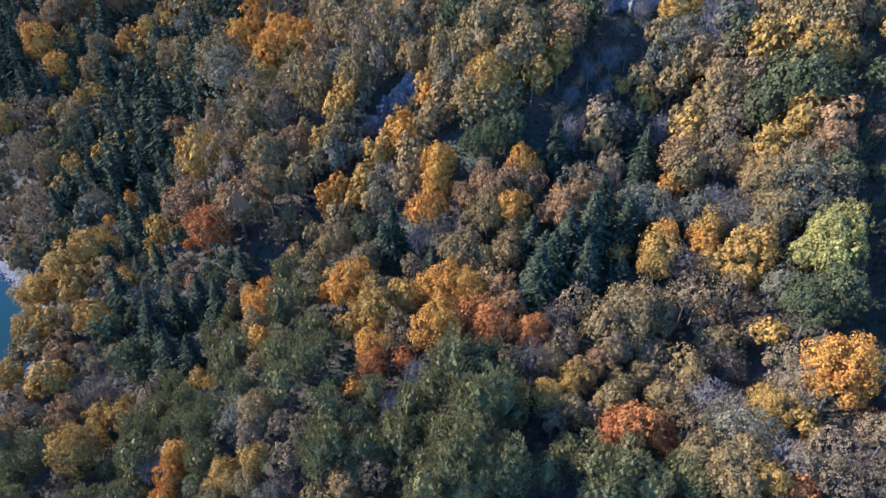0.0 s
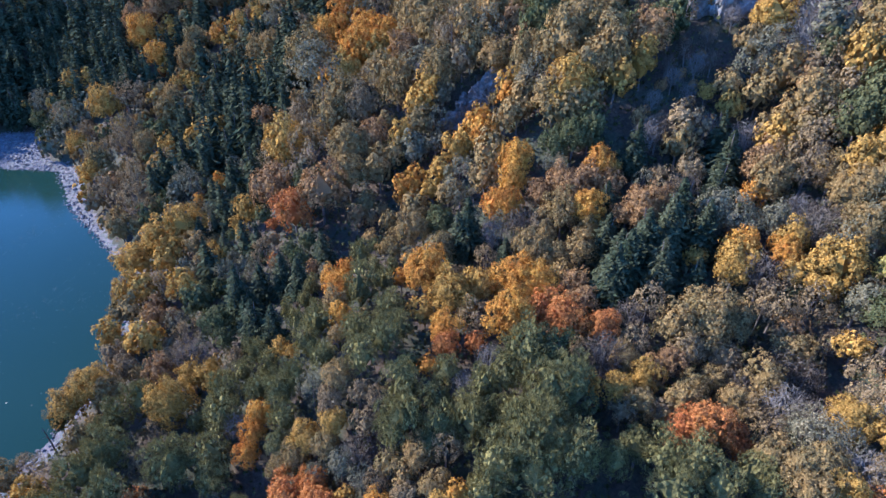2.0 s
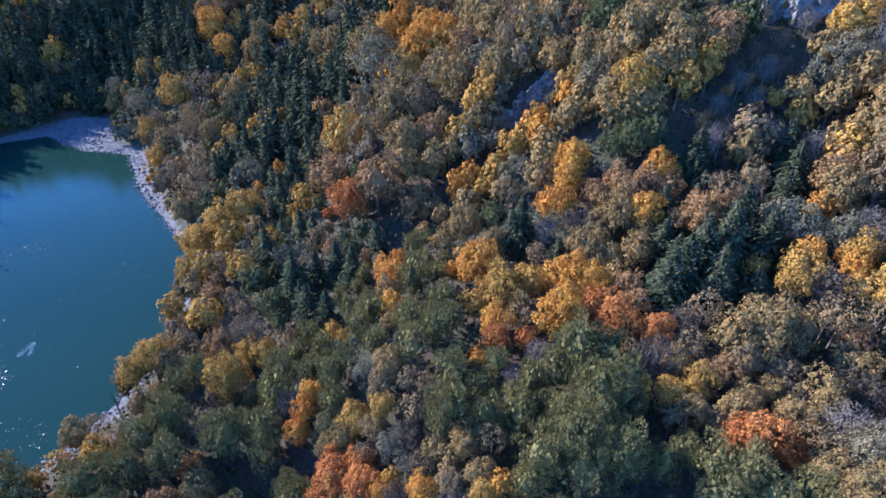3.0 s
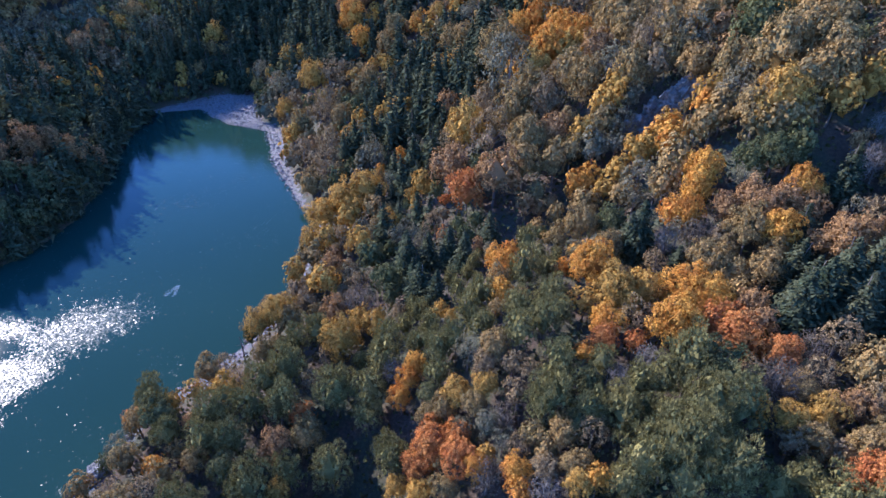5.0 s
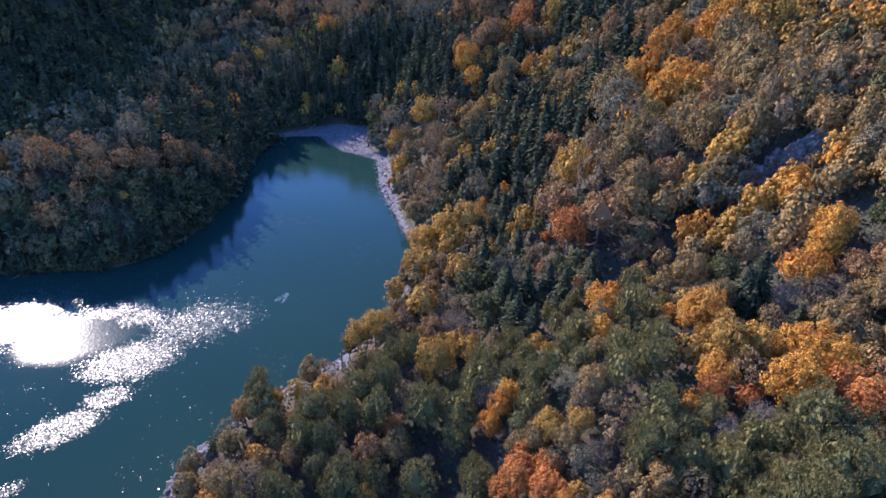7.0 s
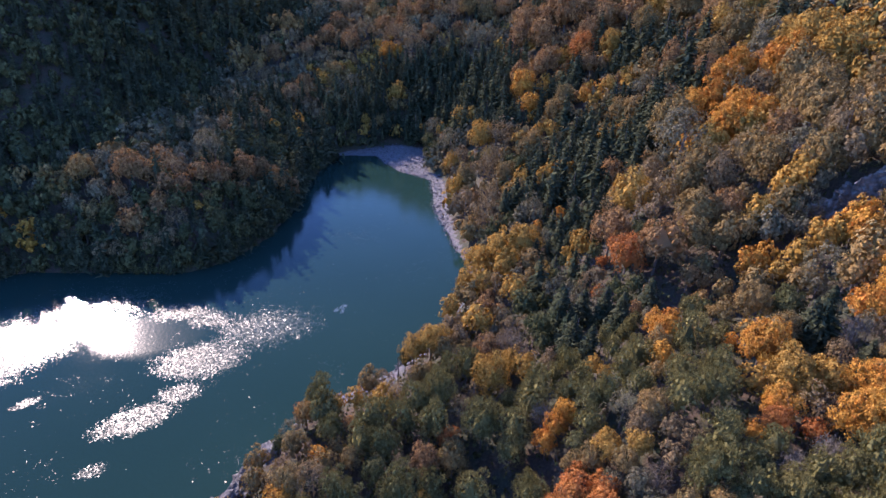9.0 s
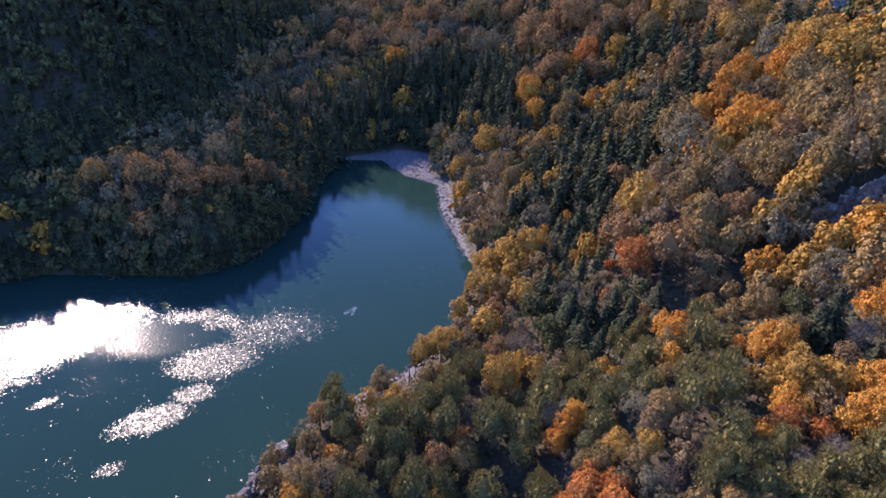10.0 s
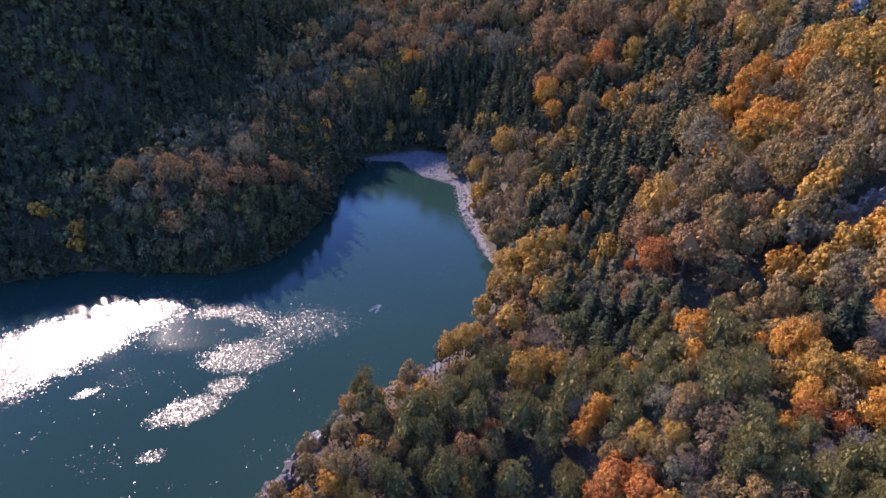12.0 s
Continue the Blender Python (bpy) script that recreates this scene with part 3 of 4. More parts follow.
stand("orange", [(-42.1, 120.9, 3.5), (-27.2, 126.8, 3.5), (-19.5, 131.1, 3), (-114.1, 137.7, 3), (-74.8, 170.2, 7), (-68.2, 181.3, 5.5), (-78.7, 189.7, 6.5), (-96.6, 197.9, 5.5), (-92.3, 203.1, 6.5), (-76.8, 213.6, 8), (-91.2, 207.9, 8), (-88.3, 214.6, 6.5), (-242.6, -6, 3.5), (-166.6, 228.8, 4), (-197, 224, 6.5), (-213.2, 236, 8), (-299.8, 122.7, 3.5), (-353.6, 248.5, 6.5)])
stand("khaki", [(-17.1, 41.9, 2.5), (-22, 43.4, 2), (-20.4, 45.5, 2.5), (-35, 36.1, 2.5), (-25.2, 44.7, 2), (28.1, 45.3, 3), (27.5, 47.5, 3), (25.9, 49.1, 3), (13.8, 55.3, 2), (9.9, 56.2, 2.5), (30.7, 48.2, 3), (15.5, 57, 3), (-36.4, 47.3, 2.5), (-41.7, 46.9, 2.5), (17.8, 61.4, 2.5), (23.1, 59.7, 3), (-45.3, 46.1, 2.5), (8.6, 64.1, 2.5), (-37.1, 55.9, 3), (21.6, 64.3, 2.5), (28, 64.5, 3.5), (15.9, 70.9, 3.5), (-66, 35.6, 3.5), (20.3, 72.7, 5), (34.6, 69.2, 2.5), (-67.8, 37.6, 2.5), (33.1, 70.4, 3), (25.2, 73.8, 3.5), (-80.6, 21, 2.5), (-83.8, 8.9, 3.5)])
stand("khaki", [(-82.7, 16.5, 2.5), (-2.6, 85.2, 2.5), (-84.9, 21.1, 2), (-46, 75.5, 3), (0.5, 89.7, 3.5), (-4.5, 89.7, 3), (-89.7, 4.8, 2.5), (-8.3, 90.1, 3.5), (-10.4, 90.7, 3.5), (-91.7, 15.3, 3), (-7.4, 94, 3), (1.5, 94.4, 3), (-95, 7.7, 2.5), (43.4, 86.1, 4.5), (-27.7, 92.6, 3), (-3.9, 96.8, 4.5), (43.6, 91.9, 4.5), (-90, 48.4, 3), (-99.8, 22, 3), (47, 92.4, 4.5), (-96.8, 37.9, 3.5), (32.7, 99.9, 4), (-36, 99.4, 4.5), (42.7, 100.3, 3), (-92.3, 59, 3.5), (-22.2, 111.1, 3.5), (18, 112.3, 3.5), (-31.4, 113.1, 3.5), (-6.1, 117.7, 4), (-39.7, 111.4, 4)])
stand("khaki", [(-21.7, 116.4, 4.5), (-1.8, 118.6, 4.5), (41.7, 112.7, 4), (-8.7, 120.2, 5), (35.6, 116.6, 3.5), (38.7, 117, 3.5), (-16.8, 123.1, 4), (42.5, 116.8, 5.5), (-1.2, 125.7, 4.5), (-19.9, 124.3, 3.5), (2.1, 126.3, 5.5), (-15.4, 125.4, 4), (34.2, 125, 3.5), (28.8, 127.6, 3), (38.4, 127.4, 4), (60, 119, 5), (-7.6, 133.2, 6.5), (-52.8, 123.7, 4.5), (-60.3, 120.4, 5.5), (1.4, 135.3, 5.5), (56.5, 123.2, 6), (50.7, 126.3, 4), (-49.7, 127.7, 4), (-109.2, 84.3, 4.5), (-3.6, 138.6, 6.5), (53.2, 128.1, 5), (32.2, 135.4, 3.5), (-16.5, 139.6, 5), (-44, 135, 4.5), (-63.1, 128.8, 6.5)])
stand("khaki", [(-25.8, 146.7, 5), (-104.8, 108.7, 4), (-40.5, 146.5, 5.5), (-2.6, 152.6, 6), (-33.5, 149.6, 4.5), (-30, 150.9, 4), (-54.7, 148.1, 5.5), (-73.2, 142.9, 6), (-35, 157, 4.5), (-12, 164.2, 4.5), (-29.5, 162.2, 5), (-71.5, 149.1, 6), (-61.9, 154.9, 6), (-49, 168.6, 6), (-43.5, 176.1, 5.5), (-54.1, 175.8, 7.5), (-143.9, 122.1, 4.5), (-54.3, 185.7, 6), (-61.9, 188.6, 5.5), (-95.9, 180.9, 9), (-65.7, 202.2, 8.5), (-161.4, 163.4, 5), (-235.4, 12.7, 3), (-183, 159.9, 5.5), (-126.8, 209.8, 5.5), (-169.3, 187.8, 4.5), (-137.6, 215.1, 5.5), (-256.4, 17.1, 5), (-123.1, 229.2, 5), (-111.1, 237.3, 6.5)])
stand("khaki", [(-173.6, 197.7, 5), (-154.5, 219, 3.5), (-106.2, 250.3, 8), (-95.6, 261.7, 7), (-177.8, 218.4, 5), (-142.3, 244.1, 4.5), (-179.2, 229.6, 6), (-171.1, 288.5, 8.5), (-150.9, 304.1, 7), (-158.9, 300.7, 9), (-334.8, 106.5, 4), (-306, 202, 3.5), (-192.1, 323.6, 8.5), (-308.9, 217.2, 4), (-207.6, 323.8, 9.5), (-369, 210.9, 5.5), (-312.7, 311.5, 7.5), (-411.9, 163.7, 6.5), (-327.5, 307.6, 9), (-447.8, 217.2, 7.5), (-423.9, 286.4, 7.5), (-487.8, 301.2, 8.5)])
stand("pine", [(-10.2, 41.4, 3), (-3.4, 43.6, 4), (-9.2, 44.2, 4), (13.3, 44.1, 3.5), (1.1, 46.2, 4.5), (-6.5, 45.9, 5.5), (6.5, 47.6, 2.5), (-2.2, 48, 5), (18.6, 45, 3), (12.8, 47.4, 3.5), (16.1, 46.7, 3.5), (9.5, 49.8, 2.5), (23.8, 45.2, 2.5), (-13.2, 50, 3), (-17.8, 49.2, 3), (-8.4, 52, 3), (23.1, 47.7, 2.5), (-3.4, 53.2, 5), (17.7, 50.8, 2.5), (-15.5, 51.7, 3), (-25.2, 48.2, 3), (-24.1, 49.6, 4), (-0.1, 55.8, 4), (-20.2, 53, 3), (-12.7, 56, 3), (-9.1, 57.1, 3.5), (-25.2, 54.1, 3.5), (-6.8, 60, 4.5), (-19.3, 58.2, 2.5), (-47.7, 39.6, 4)])
stand("pine", [(-51, 41.4, 3), (-58.4, 33.5, 4.5), (-34.1, 58.4, 3.5), (-46.3, 52.4, 3), (-31, 62.9, 3.5), (-64.1, 28.6, 3.5), (-67.1, 21.9, 4.5), (-71.5, 14, 3.5), (-41.7, 60.5, 3), (-58.8, 45.3, 3.5), (-46.3, 58.2, 3), (-48.8, 56.4, 3.5), (-37.1, 64.7, 3.5), (-75.2, 14, 3.5), (-60.2, 49.1, 4), (-33.4, 72.2, 3.5), (-47.7, 65.2, 3), (-66.9, 45.5, 5), (-55.9, 59.1, 3), (-76.7, 27.3, 4), (-61.3, 54.1, 4), (-55.7, 63.1, 3), (-75.3, 37.9, 4), (-47.9, 70.2, 3.5), (-81.4, 24.7, 3.5), (-63.3, 58.3, 4), (-79.1, 34.4, 4), (-83.1, 29.3, 4.5), (-41.8, 78.5, 4), (-62.3, 64.3, 2.5)])
stand("pine", [(-82.2, 40.9, 4), (-80.3, 44.6, 5), (-89.6, 22.3, 3.5), (-54.8, 74.5, 2.5), (-85.5, 51.9, 4), (-82.7, 57.4, 4), (-102.9, 27.4, 4)])
stand("yellow", [(-15.7, 40.3, 2.5), (-31, 41.5, 1.5), (-40.1, 35.5, 2.5), (32.4, 45.6, 2.5), (-45, 35.7, 2.5), (6.7, 58.7, 2.5), (-35.9, 50, 2.5), (10.2, 61.2, 2.5), (-40.5, 48.6, 3), (36.2, 55.3, 3), (38.9, 53.6, 2), (35.2, 57.4, 2.5), (-63.5, 24.9, 2.5), (-27, 73.5, 2.5), (-20.5, 76.1, 3.5), (-78.5, 8, 2), (40.4, 69.4, 2.5), (-23.1, 77, 4.5), (-18.8, 80.7, 4), (-52.6, 67.2, 1.5), (25.8, 82.8, 3), (38.2, 79.6, 3), (26.3, 85.2, 3.5), (35.1, 82.4, 3), (39.2, 81.7, 4), (41.1, 83.4, 3), (-86.8, 35.1, 3.5), (34.5, 87.3, 3), (-74.9, 56.8, 5), (-70, 64, 2.5)])
stand("yellow", [(-75.5, 64.3, 3), (-94.7, 32.7, 2.5), (5.5, 107.9, 2), (46, 98.4, 4), (50.9, 101.7, 4), (-97.7, 59, 5), (-100.2, 54.9, 4), (-19, 114.9, 3), (35.7, 111.1, 4), (-95, 73.4, 4.5), (-5.6, 120.9, 6), (-36.5, 117.5, 3), (4.2, 123.3, 4), (29.1, 122.8, 3), (-35.5, 121.5, 3.5), (-31.7, 124.5, 3.5), (57.7, 114.8, 5), (9.8, 128.2, 4), (-28.6, 125.6, 3.5), (24.1, 127.3, 2), (50.2, 121.9, 4.5), (-107.9, 76.5, 4), (-96.4, 91.9, 4), (55.1, 121.5, 4.5), (-20.4, 134.6, 4), (-48.8, 132.6, 4), (35.9, 137.8, 5), (-109.7, 91.6, 4.5), (-45.2, 139.5, 4.5), (-115.9, 92.1, 5)])
stand("yellow", [(-92.2, 117.9, 3.5), (-43.6, 145.1, 4), (-110.4, 103.8, 4.5), (-7.9, 159.1, 4.5), (-122.5, 104.7, 6), (-113.2, 116.3, 6), (-119, 111.1, 6), (-89, 139, 7), (-74.3, 162, 5.5), (-67.8, 170.6, 4.5), (-141.6, 164.2, 4), (-216.5, 44.8, 2), (-151.4, 161.2, 3.5), (-60.3, 214.3, 8.5), (-101.7, 200.8, 5), (-72, 227.9, 8.5), (-184.3, 155.5, 4.5), (-137, 203.9, 3.5), (-81.6, 235.7, 7.5), (-99.9, 238.7, 4), (-169.3, 208, 3.5), (-176.8, 206.3, 3.5), (-208.9, 176.4, 5), (-200.1, 188.1, 7), (-155.7, 233.4, 4), (-123.9, 270, 7.5), (-116.2, 286.2, 7), (-179.5, 269.2, 6.5), (-245.3, 217.5, 4.5), (-210.6, 266.6, 4.5)])
stand("yellow", [(-173.4, 308.9, 9.5), (-309.4, 192.3, 3.5), (-313.3, 223.5, 6), (-367.1, 195.2, 4.5), (-367.7, 223.2, 3.5), (-362.6, 247.2, 4.5)])
stand("tan", [(-20.7, 40.6, 2.5), (-16.7, 46.7, 2.5), (-26.1, 42.8, 2), (7.5, 55, 2), (12.4, 56.3, 2), (-29.8, 50, 2), (36.5, 47.6, 2.5), (39.4, 45.8, 2.5), (-29.3, 53.1, 2), (26.5, 55.6, 2.5), (39.7, 48.8, 3), (-32.9, 54, 2), (25.5, 59.5, 2.5), (1.3, 65, 2), (-37.7, 53.2, 2.5), (9.6, 68.3, 2.5), (40, 57.9, 3.5), (18.6, 68.3, 3), (23, 68.3, 3), (-16.4, 71.7, 3), (40.2, 63, 3), (11.7, 75.1, 3), (37.9, 70.9, 2), (-80.3, 12, 3.5), (29.8, 77.5, 3), (31.5, 77.2, 3.5), (36.4, 76.8, 3), (-87.6, 7, 2), (45.3, 77.1, 2), (-18, 90.1, 2.5)])
stand("tan", [(-76.2, 52.4, 2.5), (-66.9, 66.4, 2), (-7.7, 95.4, 3), (-89, 39.8, 2.5), (-16.1, 97.4, 2.5), (50.9, 86.6, 4), (16, 102.7, 3), (-97, 42, 2.5), (50.5, 93.3, 3.5), (38.1, 100, 4), (20.6, 106.7, 3), (39.9, 104.5, 4), (-85.8, 77.3, 2.5), (-94.7, 66.1, 3), (18.4, 115.4, 4.5), (43.6, 110, 4.5), (-100.5, 69.9, 3.5), (48.2, 119.1, 3.5), (44.9, 123.8, 4.5), (-105.4, 93.6, 3.5), (-35.3, 147.7, 4.5), (-77.3, 134.1, 6.5), (-64.2, 144.2, 5), (-39.6, 154.3, 5.5), (-64.7, 151.6, 5.5), (-91.5, 137.5, 4.5), (-89.2, 154, 5), (-145.6, 132.2, 5), (-151.1, 143.7, 5.5), (-209.7, 27.2, 2.5)])
stand("tan", [(-210.9, 24.2, 3), (-163.1, 138.9, 5.5), (-211.8, 35.2, 3.5), (-215.9, 15.4, 3), (-76.2, 202.8, 5.5), (-236.5, 44.4, 4.5), (-177.4, 165.8, 5.5), (-180.9, 174.6, 5.5), (-204.9, 179.5, 4), (-194.5, 193.2, 6.5), (-290.1, 90.8, 5), (-291.4, 107.6, 4), (-310.1, 121.2, 4.5), (-341.9, 117.3, 4.5), (-336.1, 154.1, 6.5), (-223.5, 316.9, 9.5), (-321.3, 271.9, 5.5), (-390.1, 158.2, 6.5), (-337.9, 257.9, 7.5), (-362, 261.1, 6.5), (-336.5, 298.1, 7), (-402.9, 207.6, 6), (-332.1, 325.2, 8), (-399, 261.1, 8), (-431.2, 209.5, 6), (-444, 276.3, 8), (-435.1, 328.7, 8)])
stand("sage", [(-29.2, 43.3, 2), (-33.2, 45.2, 2.5), (-36.9, 44.6, 2), (31.3, 52.3, 3.5), (33.7, 51.2, 2.5), (30.1, 54.1, 2.5), (-42.1, 55.2, 2.5), (42.1, 76, 3), (41.8, 84.5, 3.5), (28.8, 91.6, 3), (32.4, 91.2, 3), (26.3, 93.6, 3.5), (23.4, 94.6, 4), (46.8, 86.1, 5), (-97, 17, 2.5), (-6.9, 109.3, 2.5), (-28.1, 110.1, 3), (-28.4, 114, 4.5), (-92.1, 81.5, 2.5), (-13.3, 127.9, 4.5), (-86.2, 96.3, 3), (33.1, 130.2, 4.5), (-43.8, 128.1, 4), (-38.8, 130, 3), (-95.1, 97.3, 3), (37.4, 131.7, 4.5), (46.3, 131.7, 4.5), (-39.9, 136.6, 3.5), (-28.6, 154.1, 5), (-50.6, 155.5, 4)])
stand("sage", [(-110.6, 124.4, 3), (-84.5, 160.5, 9.5), (-114.6, 147.3, 3), (-130, 136.3, 3.5), (-127.5, 140, 4.5), (-84.3, 202.8, 6), (-80, 206, 5), (-228.8, 23.5, 3.5), (-241.6, 8.6, 3.5), (-241.6, 17.5, 4), (-89.6, 237, 7), (-248, 65.6, 6.5), (-257.3, 26.1, 4), (-133.5, 225.2, 5.5), (-260.9, 68.7, 5.5), (-287.7, 67.3, 4.5), (-226.1, 191, 6), (-299.8, 82.6, 4), (-263.3, 213, 5.5), (-378.3, 139.2, 5), (-287.6, 284.7, 7), (-347.4, 208.3, 5.5), (-294.5, 280.3, 8), (-388.5, 183.2, 5.5), (-335.5, 285.1, 6.5), (-455.9, 253.8, 8)])
# trees beside the rock slab
stand("sage", [(-40, 143, 3), (-43.5, 146, 2.6)])
stand("tan", [(-38.2, 147, 2.8)])
# leafless trees in the shaded gully
stand("mauve", [(17, 129.5, 2.2), (20.5, 127, 1.9), (22, 133, 2.4), (24.5, 139, 2.2), (16.5, 133, 1.8), (20, 137, 2.0), (29.5, 142.5, 2.2), (25.5, 134.5, 1.7)])
stand("russet", [(18.8, 131.3, 1.3), (23.4, 136.3, 1.2), (14.6, 127.2, 1.4), (21.8, 129.8, 1.1)])
stand("mauve", [(-19.6, 38.2, 2.5), (-29.3, 38.3, 2.5), (-30.5, 45.9, 2.5), (-16.1, 56.7, 2), (34.5, 48.5, 2.5), (-13.2, 62.2, 2), (4.8, 63.8, 3), (31.8, 57.2, 3), (29.6, 58.8, 3), (24.9, 64, 2.5), (31, 67, 3), (9, 73.3, 2.5), (33.8, 65.8, 2.5), (-57.8, 53.8, 2.5), (29.9, 81.9, 3.5), (39.3, 86.3, 2.5), (-11.8, 95.3, 3.5), (38.7, 88.8, 3.5), (-17.7, 95.6, 2.5), (19.2, 102.3, 3), (-79.2, 68.7, 4), (11.6, 113.7, 3), (13.9, 115.2, 3), (31.4, 115.5, 3), (23.6, 118.5, 2.5), (42.5, 130.9, 4), (42.7, 135.2, 4)])
# some of these, mostly on the western bank, are dark in place of shade
stand("dark", [(-19.5, 47.2, 2.5), (-12.1, 51.7, 2.5), (-3.8, 60.5, 4), (-46.8, 49.4, 2.5), (-74, 22.6, 3), (45.1, 70.7, 4.5), (48.2, 69.9, 4), (-94.1, 23.8, 4), (-96.2, 13.5, 2), (54.2, 89.8, 3.5), (-30.3, 101.1, 3.5), (-77.1, 77.7, 4), (-3.6, 111.9, 4.5), (-7, 111.8, 3.5), (-0.3, 113.2, 4), (-101.7, 53.1, 2), (47.3, 108.7, 5.5), (54.4, 107.1, 5.5), (51.5, 110, 6.5), (-87.5, 85.7, 4), (46.4, 128.3, 3.5), (-73.9, 119.1, 3.5), (16.2, 140, 4.5), (-85.2, 114.7, 2.5), (-13.6, 151.1, 7.5), (-16.5, 162.9, 5.5), (-133, 133.1, 3), (-205.6, 35.4, 3.5), (-206.8, 47.4, 4.5), (-205.5, 53.6, 4)])
stand("dark", [(-215.2, 49.4, 4), (-216, 64.4, 4.5), (-227.8, 16.5, 4), (-221.5, 59.9, 4), (-229.9, 8.4, 3.5), (-220.3, 74.4, 4), (-235.9, 4.4, 3.5), (-164.8, 175.9, 3.5), (-267.6, 94.9, 4.5), (-266.1, 103.5, 4.5), (-259.9, 205, 5), (-307.9, 174.7, 4)])
stand("red", [(-35.5, 40.3, 3.5), (15.6, 52.2, 3), (18.5, 52.9, 3.5), (21.9, 51.8, 2.5), (-37, 42.9, 2.5), (-42.2, 38.6, 3), (35.3, 45.2, 2), (-41.2, 40.8, 4), (-21, 63.4, 2.5), (-2, 69.7, 4), (4.9, 69.9, 3), (-5.4, 72.3, 4), (-71.3, 39.4, 2.5), (-102.5, 22.3, 2), (-71.8, 109.1, 5.5), (-196.8, 268, 8)])
stand("russet", [(12.1, 63.2, 2), (14.8, 65.6, 2.5), (-69.5, 30.6, 3.5), (1.5, 76.2, 3), (-0.5, 80, 3), (33, 74.2, 2.5), (11.4, 96.4, 4.5), (8.5, 96.7, 3), (14.8, 98.1, 3.5), (-1.5, 102, 4), (-8.7, 102.3, 3), (5.3, 103.5, 3), (-5.7, 103.9, 3.5), (1.4, 104.7, 3.5), (-83.3, 64.7, 3.5), (53.8, 94.8, 4), (32.6, 105, 4), (54.2, 99.6, 4.5), (-100.1, 83.2, 3), (-65.4, 112.8, 7), (42.5, 125.4, 3.5), (10.9, 135.3, 5), (-82.9, 118.8, 6.5), (-57.6, 133.4, 5), (-18.4, 150.7, 4.5), (-21.3, 157.5, 4.5), (-57.2, 165.2, 5.5), (-110.3, 164.4, 4.5), (-218.7, 22.6, 4.5), (-220.4, 32.5, 4)])
# some far orange trees are russet here: distance haze put into leaf colour
stand("russet", [(-223.6, 42.2, 4), (-228, 38.3, 4), (-84.2, 219.2, 5), (-230.8, 59.7, 5), (-232.4, 53.2, 4.5), (-237.5, 23.6, 3.5), (-239.2, 34.8, 4.5), (-244, 29.9, 6), (-105.4, 223.3, 5.5), (-237.3, 73.3, 5.5), (-235.4, 87.5, 6), (-236.1, 95.1, 4.5), (-240.8, 83.4, 5.5), (-124.9, 235.7, 6.5), (-181.6, 254.8, 6.5), (-129.6, 287.3, 10), (-223.1, 245.1, 6.5), (-216.7, 253, 6), (-213.7, 259.5, 7.5), (-203.9, 283.6, 7), (-190.9, 303.8, 9), (-202.2, 297.9, 9), (-235.7, 281.4, 9), (-230.8, 296.6, 11.5), (-253.3, 280.5, 8.5), (-242.8, 295.4, 9.5), (-257.8, 291, 11), (-364.7, 180.5, 5.5), (-320, 288.3, 5.5), (-334.7, 272.4, 6.5)])
stand("russet", [(-304.1, 321, 7.5), (-411.8, 185.1, 6.5), (-391.9, 238.4, 8), (-361.1, 290, 7), (-370.8, 280.4, 7), (-412.3, 230.3, 7), (-392.8, 274.4, 7), (-422.7, 249, 8.5), (-459.7, 314.2, 8.5)])
stand("spruce", [(6, 79.3, 3), (4.5, 81.6, 1.5), (13.9, 82, 2.5), (8.6, 82.9, 3), (6.3, 85.3, 2.5), (11.2, 86.5, 3), (35.3, 80.7, 1.5), (10.3, 89.3, 2.5), (15.2, 88.8, 3), (-14.3, 89.9, 2), (4.3, 92.1, 2.5), (21.3, 90.8, 2.5), (17.4, 92.7, 3), (-24.7, 95.3, 2.5), (-22.9, 95.9, 3), (4.9, 98.6, 2.5), (24.4, 101.8, 2.5), (-69.2, 78.7, 2.5), (26.8, 106.4, 3), (9.3, 110.3, 2.5), (-75.6, 84.4, 3), (26.1, 114.7, 2.5), (-92.1, 97.3, 3), (-103.9, 124.5, 3), (-105.8, 133.8, 3), (-100.7, 137.7, 3), (-123.6, 145.5, 3), (-119.1, 153.6, 3.5), (-113.9, 158.6, 4), (-140.6, 138.7, 3)])
stand("spruce", [(-128.2, 155.5, 3), (-121.9, 161.4, 3.5), (-141.1, 146.4, 3), (-133, 154.5, 3), (-137.6, 152.9, 3), (-112.5, 176.9, 4), (-108.4, 181.6, 4), (-127.1, 172.9, 4), (-122.4, 177.3, 4), (-108.5, 196, 3.5), (-136.9, 190.1, 4), (-103.7, 210.5, 4.5), (-147.7, 182.8, 3.5), (-144.9, 187.2, 4), (-156.5, 182, 3.5), (-120.5, 210.9, 4), (-153.8, 204.5, 4), (-118.1, 230.2, 5), (-90.4, 246.4, 5), (-145.8, 223, 3.5), (-167.2, 215.7, 4), (-120.3, 250.3, 5), (-266.1, 85.3, 4.5), (-142, 254.9, 5.5), (-202.1, 215.9, 4), (-153.4, 252.9, 4.5), (-190.8, 226.1, 3.5), (-206.8, 211.8, 4), (-185.1, 242.5, 4.5), (-220.8, 213.4, 4)])
